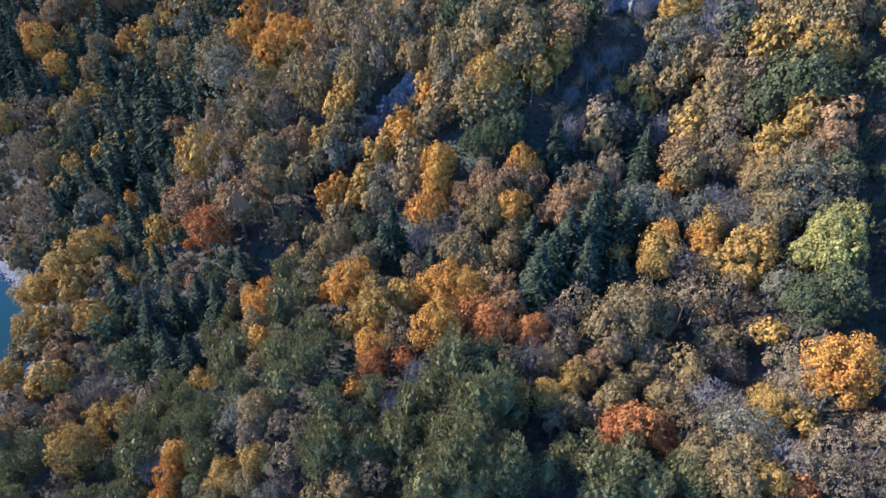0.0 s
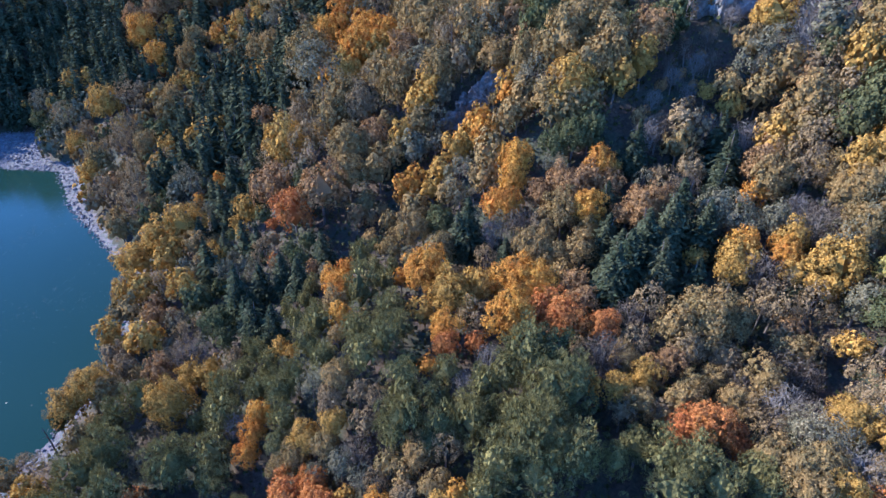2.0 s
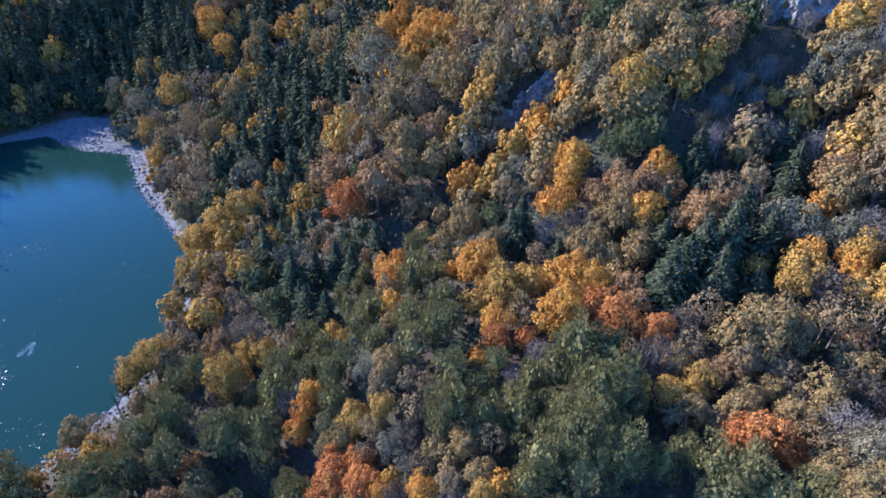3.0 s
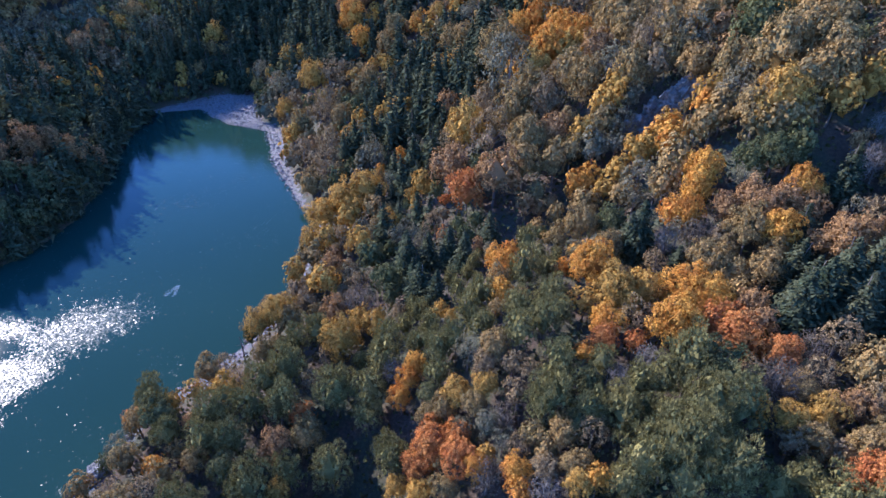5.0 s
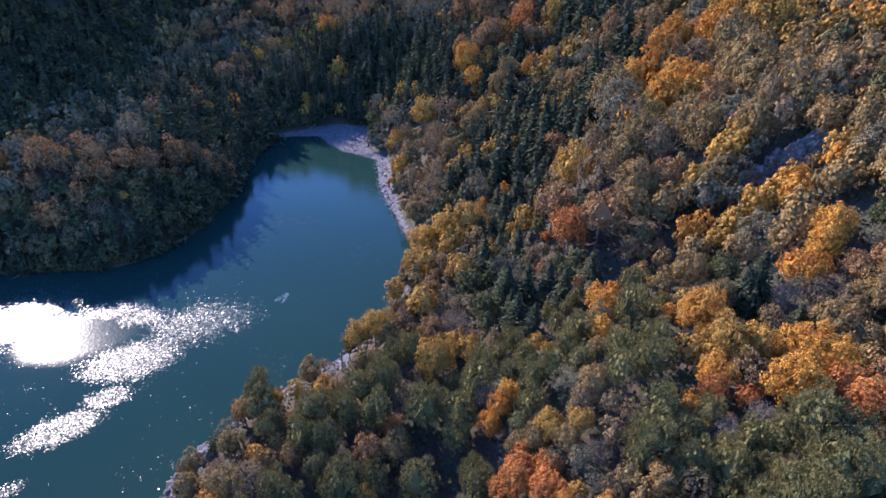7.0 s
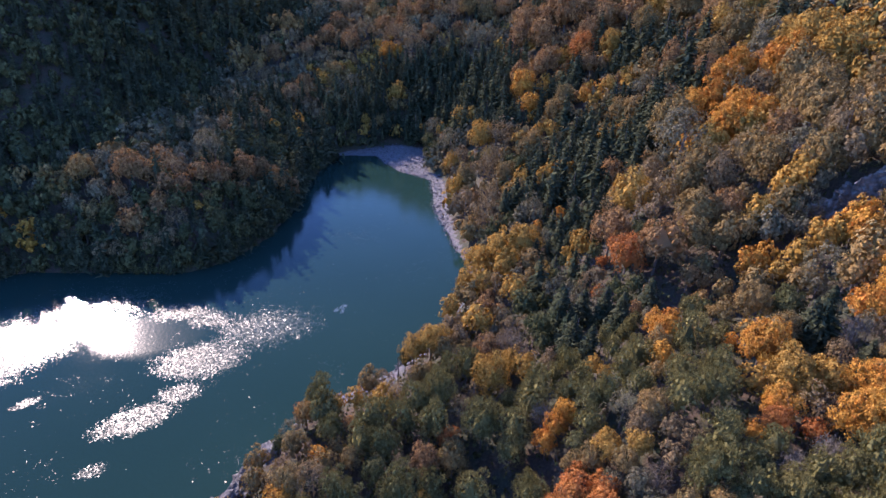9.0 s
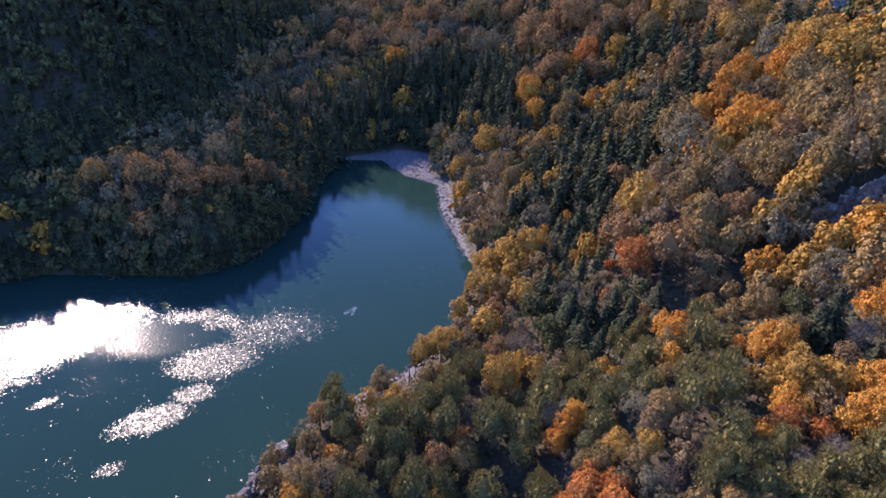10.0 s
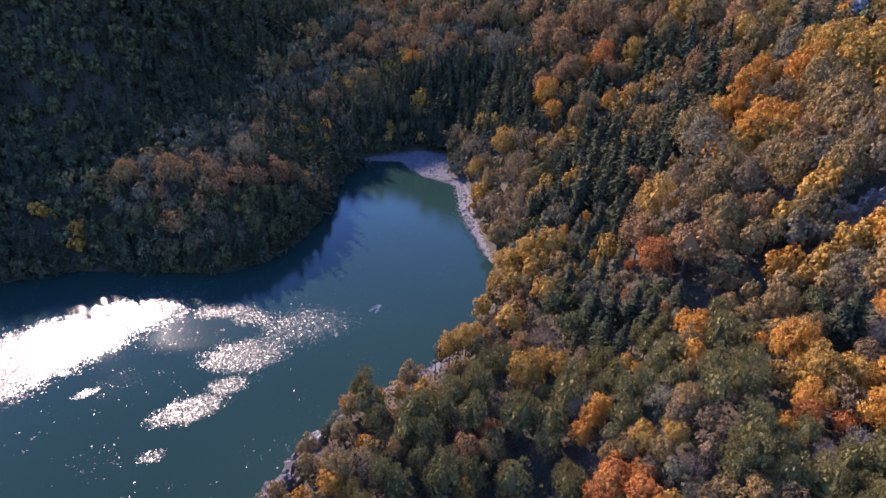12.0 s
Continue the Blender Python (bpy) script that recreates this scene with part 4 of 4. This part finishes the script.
stand("spruce", [(-186.8, 249.8, 4), (-220.9, 227.9, 4.5), (-170.6, 270.9, 5), (-232.8, 226.2, 4.5), (-312.2, 111.8, 4.5), (-235.5, 238.9, 4), (-248.2, 227.6, 4), (-262, 221.5, 4), (-277.5, 210.9, 4), (-288.3, 210.2, 4), (-244.9, 259.8, 4.5), (-297.9, 203, 4), (-312.9, 185.5, 4), (-264.9, 250.1, 4.5), (-284.8, 227.6, 4.5), (-280, 233.6, 4), (-293.8, 225.2, 4.5), (-342, 143, 5), (-312.7, 201.9, 4), (-320.8, 193.8, 4), (-280.8, 250.1, 4.5), (-312.5, 209.8, 4), (-309.5, 238.8, 4.5), (-329.1, 212.7, 4.5), (-327.2, 221.6, 4.5), (-320.6, 237.5, 4.5), (-310.4, 256.1, 5), (-303.1, 266.1, 5), (-344.6, 219.4, 4.5)])
stand("lime", [(49, 77.5, 4), (46.8, 78.9, 3), (50.1, 80, 4.5)])


# ---- the rest of the wood: fills every gap between the single trees ----
class Plot:
    """Keeps trees apart."""

    def __init__(self, cell):
        self.cell, self.grid = cell, {}

    def free(self, x, y, r, share):
        i, j = int(x // self.cell), int(y // self.cell)
        for a in (i - 1, i, i + 1):
            for b in (j - 1, j, j + 1):
                for px, py, pr in self.grid.get((a, b), ()):
                    if math.hypot(px - x, py - y) < (pr + r) * share:
                        return False
        return True

    def take(self, x, y, r):
        self.grid.setdefault((int(x // self.cell), int(y // self.cell)), []).append((x, y, r))


plot = Plot(14.0)
for px, py, pr in PLANTED:
    plot.take(px, py, pr)


def wave(x, y, a, b, c):
    return math.sin(x * a + 1.7 * math.sin(y * b + c)) * math.sin(y * a * 1.13 + c * 2.1)


SPRUCE_EAST = ((-82, 120), (-112, 163), (-130, 215))
SPRUCE_NORTH = ((-150, 192), (-225, 222), (-305, 240))


def belt(x, y, line):
    """Metres from a line on the plan."""
    best = 1e9
    for (ax, ay), (bx, by) in zip(line, line[1:]):
        ex, ey = bx - ax, by - ay
        t = min(max(((x - ax) * ex + (y - ay) * ey) / (ex * ex + ey * ey), 0), 1)
        best = min(best, math.hypot(ax + t * ex - x, ay + t * ey - y))
    return best


def species(x, y):
    """Which leaf grows here: spruce belts above the inlet, pines by the near shore, mixed autumn wood on the sunny slope."""
    u = rng.random()
    w = wave(x, y, 0.055, 0.031, 0.4)
    hollow = max(math.exp(-(belt(x, y, SPRUCE_EAST) / 17) ** 2), math.exp(-(belt(x, y, SPRUCE_NORTH) / 26) ** 2))
    if u < 0.88 * hollow:
        return "spruce" if u < 0.7 * hollow else ("dark", "sage", "khaki", "dark", "lime", "yellow")[int(rng.random() * 6)]
    if rng.random() < 0.85 * math.exp(-(((x + 70) / 15) ** 2 + ((y - 82) / 17) ** 2)):
        return ("spruce", "dark", "dark", "mauve", "spruce", "sage", "dark")[int(rng.random() * 7)]
    u = rng.random()
    near = math.exp(-(((x + 42) / 52) ** 2 + ((y - 28) / 38) ** 2))
    if u < 0.85 * near:
        return "pine" if u < 0.66 * near else "dark" if u < 0.76 * near else "khaki"
    # dark kinds put the shade of the western slope into the leaf colour
    if x < valley_line(y) and y < 260 and not (x > -262 and y < 110):
        return ("dark", "spruce", "dark", "spruce", "spruce", "dark", "spruce")[int(rng.random() * 7)]
    if x < valley_line(y) and y < 230:
        return ("russet", "sage", "spruce", "dark", "sage", "pine", "mauve", "spruce", "dark")[int(rng.random() * 9)]
    if y > 225 and x < -90:
        return ("khaki", "sage", "khaki", "spruce", "khaki", "dark", "russet", "yellow", "tan", "spruce")[int(rng.random() * 10)]
    if y > 105 and x > -75 and rng.random() < 0.35:
        return "yellow" if rng.random() < 0.6 else "orange"
    u = rng.random() + 0.12 * w
    for limit, leaf in ((0.34, "khaki"), (0.43, "tan"), (0.55, "russet"), (0.62, "mauve"), (0.73, "yellow"), (0.80, "orange"), (0.86, "sage"), (0.90, "spruce"), (9, "dark")):
        if u < limit:
            return "khaki" if leaf == "spruce" and y < 60 else leaf


def room(x, y):
    d = float(shore_distance(np.array([x]), np.array([y]))[0])
    return d - float(beach_width(np.array([x]), np.array([y]))[0])


def kindred(x, y):
    """The leaf of a neighbour, so that like trees stand together; the young wood is darker."""
    best, leaf = 17.0, None
    for px, py, kind in MARKED:
        d = math.hypot(px - x, py - y) * (0.6 + 0.8 * rng.random())
        if d < best:
            best, leaf = d, kind
    u = rng.random()
    # foot of the western spur: dark leaf colours stand for its shade
    if x < valley_line(y) and y < 140 and room(x, y) < 34 and u < 0.85:
        return "dark" if u < 0.4 else "spruce"
    if leaf is None or u < 0.12:
        return species(x, y)
    if leaf in ("orange", "yellow", "red", "lime") and u < 0.45:
        return ("khaki", "khaki", "russet", "sage", "dark")[int(rng.random() * 5)]
    if leaf == "mauve" and u < 0.6:
        return ("tan", "sage", "russet")[int(rng.random() * 3)]
    return leaf


def candidates(x0, x1, y0, y1, step):
    for x in np.arange(x0, x1, step):
        for y in np.arange(y0, y1, step):
            yield float(x + rng.uniform(-0.5, 0.5) * step), float(y + rng.uniform(-0.5, 0.5) * step)


def near_wood(x, y):
    """The stretch of the slope where every tree is a thing of its own."""
    return -122 < x < 75 and -8 < y < 152 and not (x > 58 and y < 35) or -45 < x < 25 and -58 < y < -7


# gaps in the wood: a shaded gully, the rock slabs, the spit on the near shore
GAPS = ((-36, 138, 3.5), (-34, 141, 4), (-31, 143, 4), (-28, 145, 4), (-24, 147, 3.5), (-47, 155, 3), (29, 141, 4), (31, 145, 4),
        (18, 132, 5), (22, 135, 5), (20, 127, 4.5), (15, 128, 4), (24, 140, 4), (-60, 40, 4.5), (-56, 36, 5), (-50, 34, 5), (-16, 46, 3), (-71, 37, 3),
        (-54, 104, 4), (-53, 97, 4), (36, 64, 4), (36, 77, 3.5), (5, 56, 3.5), (10, 54, 3), (-66, 85, 3.5), (4, 121, 4),
        (-102, 44, 6), (-100, 39, 5), (-100, 50, 4.5), (-97, 43, 4))


def in_gap(x, y, r):
    return any(math.hypot(x - gx, y - gy) < gr + r * 0.4 for gx, gy, gr in GAPS)


for x, y in candidates(-122, 75, -58, 152, 3.0):
    r = float(rng.uniform(1.9, 3.4))
    if near_wood(x, y) and plot.free(x, y, r, 0.76) and not in_gap(x, y, r) and room(x, y) > (3.5 if 30 < y < 58 and x < -95 else 0.5):
        leaf = kindred(x, y)
        if COUNT.get(leaf, 0) < 290:
            plant(leaf, x, y, r)
            plot.take(x, y, r)

# young trees in the gaps that are left
for x, y in candidates(-122, 75, -8, 152, 2.4):
    r = float(rng.uniform(1.3, 2.1))
    if near_wood(x, y) and not in_gap(x, y, r) and plot.free(x, y, r, 0.95) and room(x, y) > 1.2:
        leaf = kindred(x, y)
        if COUNT.get(leaf, 0) < 290:
            plant(leaf, x, y, r)
            plot.take(x, y, r)


# distant woods: coarse trees, one joined mesh for each leaf colour
FAR = {}


def plant_far(leaf, x, y, z, r):
    shape = FAR.setdefault(leaf, Shape())
    if leaf == "spruce":
        t = FAR_SPRUCE[int(rng.integers(3))]
        high = r * rng.uniform(4.2, 6.4) * (0.72 if x < -190 and y < 60 else 1.0)
        scale, lift = np.array([high, high, high]), -0.3
    else:
        far_off = x < -350 or y > 335
        forms = FARTHEST if far_off else NEXT_BROAD if (x > -150 and y < 235 or -265 < x < -195 and 0 < y < 110) and leaf not in ("pine", "mauve") else FAR_PINE if leaf == "pine" else FAR_BARE if leaf == "mauve" else FAR_BROAD
        t = forms[int(rng.integers(len(forms)))]
        scale, lift = np.array([r, r, r * rng.uniform(1.1, 1.45)]), 0.9 * r + 0.8
    if not hasattr(t, "all_v"):
        t.all_v = np.concatenate(t.v)
    a = rng.random() * 6.283
    ca, sa = math.cos(a), math.sin(a)
    v = t.all_v * scale
    v = np.stack([v[:, 0] * ca - v[:, 1] * sa + x, v[:, 0] * sa + v[:, 1] * ca + y, v[:, 2] + z + lift], 1)
    shape.put(v, t.f)


def far_field(x0, x1, y0, y1, step, grow, keep):
    spots = [(x, y) for x, y in candidates(x0, x1, y0, y1, step) if keep(x, y)]
    xs, ys = np.array([s[0] for s in spots]), np.array([s[1] for s in spots])
    d, w, h = shore_distance(xs, ys), beach_width(xs, ys), land_height(xs, ys)
    for (x, y), dd, ww, z in zip(spots, d, w, h):
        if dd < (ww * 0.95 if ww > 9 else ww + (0.4 if x < valley_line(y) else 0.6)):
            continue
        r = float(rng.uniform(2.8, 4.8)) * grow
        if plot.free(x, y, r, 0.48 if x < valley_line(y) or y > 190 else 0.57):
            plot.take(x, y, r)
            leaf = kindred(x, y)
            plant_far(leaf, x, y, float(z), r * (0.8 if leaf == "spruce" else 1.0))


def outside_near(x, y):
    return not near_wood(x, y)


far_field(-400, 110, -60, 330, 4.6, 1.0, outside_near)
far_field(-580, 120, -60, 580, 8.4, 1.5, lambda x, y: not (-400 < x < 150 and -60 < y < 330))
# a fringe of trees leans over the western bank, dark leaf kinds painting its shade
for (ax, ay), (bx, by) in zip(SHORE[25:35], SHORE[26:36]):
    for k in range(int(math.hypot(bx - ax, by - ay) / 2.2)):
        f = rng.random()
        x, y = ax + (bx - ax) * f + rng.normal() * 0.6, ay + (by - ay) * f + rng.normal() * 0.6
        nx, ny = ay - by, bx - ax
        n = math.hypot(nx, ny)
        off = rng.uniform(0.5, 7.0)
        x, y = x - nx / n * off, y - ny / n * off
        if shore_distance(np.array([x]), np.array([y]))[0] > 0.3:
            plant_far(("spruce", "spruce", "dark", "spruce", "spruce", "dark")[int(rng.random() * 6)], x, y, land(x, y) - 0.6, float(rng.uniform(2.4, 4.2)))
# low growth at the waterline, dark leaf again standing for the bank's shade
for (ax, ay), (bx, by) in zip(SHORE[25:35], SHORE[26:36]):
    n = math.hypot(bx - ax, by - ay)
    for k in range(int(n / 0.55)):
        f, off = rng.random(), rng.uniform(-0.2, 2.8)
        x, y = ax + (bx - ax) * f - (ay - by) / n * off, ay + (by - ay) * f - (bx - ax) / n * off
        plant_far("spruce" if rng.random() < 0.7 else "dark", x, y, land(x, y) - 1.3, float(rng.uniform(1.1, 1.9)))
# the dark and spruce woods also carry the western shade as leaf colour
for leaf, shape in FAR.items():
    ob = new("distant_" + KIND[leaf][0] + "s", shape.mesh("distant_woods", LEAF[leaf]))
    tagged(ob, "distant wood: " + KIND[leaf][1], "woods", kind="stuff")


# undergrowth: low bushes and saplings between the trunks, dark to paint shade into the gaps
def build_undergrowth():
    s = Shape()
    forms = [leafy(28, 0.42, 3, 0.8, core=False) for k in range(4)]
    spots = [(x, y) for x, y in candidates(-122, 75, -58, 172, 2.7)]
    xs, ys = np.array([p[0] for p in spots]), np.array([p[1] for p in spots])
    d, w, h = shore_distance(xs, ys), beach_width(xs, ys), land_height(xs, ys)
    for (x, y), dd, ww, z in zip(spots, d, w, h):
        if dd > ww + 0.5:
            f = forms[int(rng.integers(4))]
            r = rng.uniform(0.9, 2.1)
            s.put(np.concatenate(f.v) * r + np.array([x, y, z + 0.5 * r]), f.f)
    ob = new("undergrowth", s.mesh("undergrowth", LEAF["dark"]))
    tagged(ob, "low bushes and saplings, coloured dark for the shade under the trees", "undergrowth", kind="stuff")


build_undergrowth()


# ---- rocks ----
def rock_mesh(name, size, cuts, mat, seed, rough=0.3):
    """A broken boulder or ledge: a ball cut by planes, with a rough skin."""
    r = np.random.default_rng(seed)
    bm = bmesh.new()
    bmesh.ops.create_icosphere(bm, subdivisions=cuts, radius=1.0)
    planes = [(Vector(v).normalized(), r.uniform(0.55, 0.85)) for v in r.normal(size=(11, 3))]
    for v in bm.verts:
        for n, o in planes:
            over = v.co.dot(n) - o
            if over > 0:
                v.co -= n * over * 0.92
        q = v.co * 2.3 + Vector((seed, 0, 0))
        v.co *= 1 + rough * (noise.noise(q) * 0.4 + noise.noise(q * 3.1) * 0.22 + noise.noise(q * 7) * 0.1)
        v.co = Vector((v.co.x * size[0], v.co.y * size[1], v.co.z * size[2]))
    me = bpy.data.meshes.new(name)
    bm.to_mesh(me)
    bm.free()
    me.materials.append(mat)
    return me


# bare ledges that stand out of the wood and cliffs over the water
for k, (x, y, lift, size, turn, tip) in enumerate((
        (-35.5, 140, 1.8, (3.0, 3.8, 4.2), -50, 20), (-32.5, 142.2, 2.4, (3.2, 4.4, 4.6), -55, 24), (-29, 144, 2.6, (3.2, 4.4, 4.6), -60, 24), (-25, 145.6, 2.2, (2.8, 4.2, 4.0), -62, 22),
        (-22, 147, 1.2, (2.2, 3.2, 3.0), -60, 20), (-45, 149, 1.8, (2.5, 2.5, 4.0), 40, 14), (-48.5, 157, 2.2, (3.4, 3, 3.0), 40, 20),
        (28, 147, 2.8, (4.6, 3.5, 6.0), 20, 12), (33, 146, 2.8, (4.5, 3, 5.6), -10, 14), (22, 149, 2.0, (3.5, 3.0, 5.0), 30, 16),
        (-92.5, -1, 0.8, (3.4, 4.5, 3.0), 10, 4), (-89, -11, 1.0, (4, 5, 3.2), 0, 4), (-96, 5, 0.6, (2.4, 3.6, 2.4), 30, 4), (-100, 12.5, 0.4, (2.0, 3.0, 1.8), 35, 4),
        (-79, 277, 4.5, (6, 4, 6), 40, 16), (-73, 286, 4.5, (6, 4, 6), 30, 16))):
    ledge = new("rock_ledge", rock_mesh("rock_ledge", size, 4, ROCK, 20 + k, 1.1))
    ledge.matrix_basis = pose(x, y, land(x, y) + lift, tip, 0, turn)
    tagged(ledge, "grey weathered rock ledge standing out of the wooded slope", "rock", group="rock ledges")

# loose boulders along the shore
FORMS = [rock_mesh("boulder", (1.0, 0.8, 0.6), 2, STONE, 60 + k) for k in range(6)]
stones = 0
for x, y in candidates(-300, -98, -12, 235, 2.0):
    d = float(shore_distance(np.array([x]), np.array([y]))[0])
    w = float(beach_width(np.array([x]), np.array([y]))[0])
    x, y = x + float(rng.normal()) * 0.9, y + float(rng.normal()) * 0.9
    if -0.6 < d < w + 0.6 and x > valley_line(y):
        chance = 0.5 if w > 5 else 0.35
        big = math.hypot(x + 146, y - 121) < 14
        if rng.random() < (0.9 if big else chance) and stones < 290:
            stones += 1
            b = new("boulder", FORMS[int(rng.integers(6))])
            s = float(rng.uniform(0.35, 0.9)) * (1.5 if rng.random() < 0.12 else 1.0) * (2.0 if big else 0.8)
            b.matrix_basis = pose(x, y, land(x, y) + 0.15 * s, rng.normal() * 12, rng.normal() * 12, rng.random() * 360) @ Matrix.Diagonal((s, s, s, 1))
            tagged(b, "pale grey angular boulder on the stony lake shore", "boulder", group="boulders on the shore")


# the small stones of the beach between them
def build_shingle():
    bm = bmesh.new()
    bmesh.ops.create_icosphere(bm, subdivisions=1, radius=1.0)
    bm.verts.index_update()
    ball = np.array([v.co[:] for v in bm.verts])
    tris = np.array([[v.index for v in f.verts] for f in bm.faces])
    bm.free()
    spots = np.array([p for p in candidates(-305, -100, 20, 235, 1.15)])
    d, w = shore_distance(spots[:, 0], spots[:, 1]), beach_width(spots[:, 0], spots[:, 1])
    sand = np.exp(-(((spots[:, 0] + 197) / 11) ** 2 + ((spots[:, 1] - 156) / 10) ** 2))
    keep = (d > -0.8) & (d < w + 0.8) & (spots[:, 0] > valley_line(spots[:, 1])) & (rng.random(len(d)) < 0.72 - 0.66 * sand)
    spots = spots[keep]
    n = len(spots)
    z = land_height(spots[:, 0], spots[:, 1])
    size = rng.uniform(0.22, 0.62, n) * np.where(rng.random(n) < 0.1, 1.9, 1.0)
    lump = ball[None] * rng.uniform(0.7, 1.25, (n, len(ball), 1)) * size[:, None, None] * np.array([1.0, 0.8, 0.62])
    a = rng.uniform(0, 6.283, n)
    ca, sa = np.cos(a)[:, None], np.sin(a)[:, None]
    v = np.stack([lump[..., 0] * ca - lump[..., 1] * sa + spots[:, :1], lump[..., 0] * sa + lump[..., 1] * ca + spots[:, 1:2], lump[..., 2] + z[:, None] + 0.12 * size[:, None]], -1)
    f = (tris[None] + (np.arange(n) * len(ball))[:, None, None]).reshape(-1, 3)
    ob = mesh_object("shingle", v.reshape(-1, 3), f, STONE)
    tagged(ob, "loose grey stones strewn over the lake shore", "stones", kind="stuff")


build_shingle()


# ---- a dead snag at the water's edge ----
def build_snag(x, y):
    foot = new("dead_tree")
    tagged(foot, "tall dead bare trunk with broken branch stubs at the shore", "dead tree")
    s = Shape()
    limb(s, (0, 0, -0.5), (0.1, 0, 4.0), 0.24, 0.17, 7)
    limb(s, (0.1, 0, 4.0), (-0.15, 0.1, 8.2), 0.17, 0.06, 7)
    t = new("trunk", s.mesh("trunk", BARK))
    t.parent = foot
    for h, a, l in ((3.2, 0.4, 1.1), (4.6, 2.5, 0.9), (5.8, 4.4, 1.2), (6.7, 1.4, 0.8), (7.4, 3.3, 0.6)):
        b = Shape()
        limb(b, (0, 0, h), (math.cos(a) * l, math.sin(a) * l, h + 0.45), 0.06, 0.02, 5)
        o = new("branch", b.mesh("branch", BARK))
        o.parent = foot
    foot.matrix_basis = pose(x, y, land(x, y))


build_snag(-98.7, 48.4)
build_snag(-75.9, 52.6)


# ---- a small patch of broken ripples out on the lake ----
def build_ripples(x, y, turn):
    m, nt, p = material("ripple_crest")
    # pale matt colour stands for the light that the crests reflect
    p.inputs["Base Color"].default_value = (0.13, 0.18, 0.20, 1)
    p.inputs["Roughness"].default_value = 0.9
    p.inputs["Specular IOR Level"].default_value = 0.05
    s = Shape()
    for k in range(110):
        f = rng.uniform(0, 1) ** 0.8
        arm = rng.choice((-1, 1)) * f * 1.3 + rng.normal() * 0.35
        q = np.array([-f * 5.5 + rng.normal() * 0.3, arm, 0])
        a = rng.normal() * 0.35 + 1.2
        l, w = rng.uniform(0.18, 0.5) * (1.2 - f * 0.6), rng.uniform(0.04, 0.10)
        u, v = np.array([math.cos(a), math.sin(a), 0]), np.array([-math.sin(a), math.cos(a), 0])
        rim = [q + u * l * c + v * w * t for c, t in ((-1, 0), (-0.4, -1), (0.4, -1), (1, 0), (0.4, 1), (-0.4, 1))]
        s.put(np.array(rim + [q + np.array([0, 0, 0.05])]), [(i, (i + 1) % 6, 6) for i in range(6)])
    ob = new("ripples", s.mesh("ripples", m))
    ob.matrix_basis = pose(x, y, 0.006, rz=turn)
    tagged(ob, "small patch of broken ripples on the lake, their sheen painted pale", "ripples", kind="stuff")


build_ripples(-142.3, 61.8, 114)
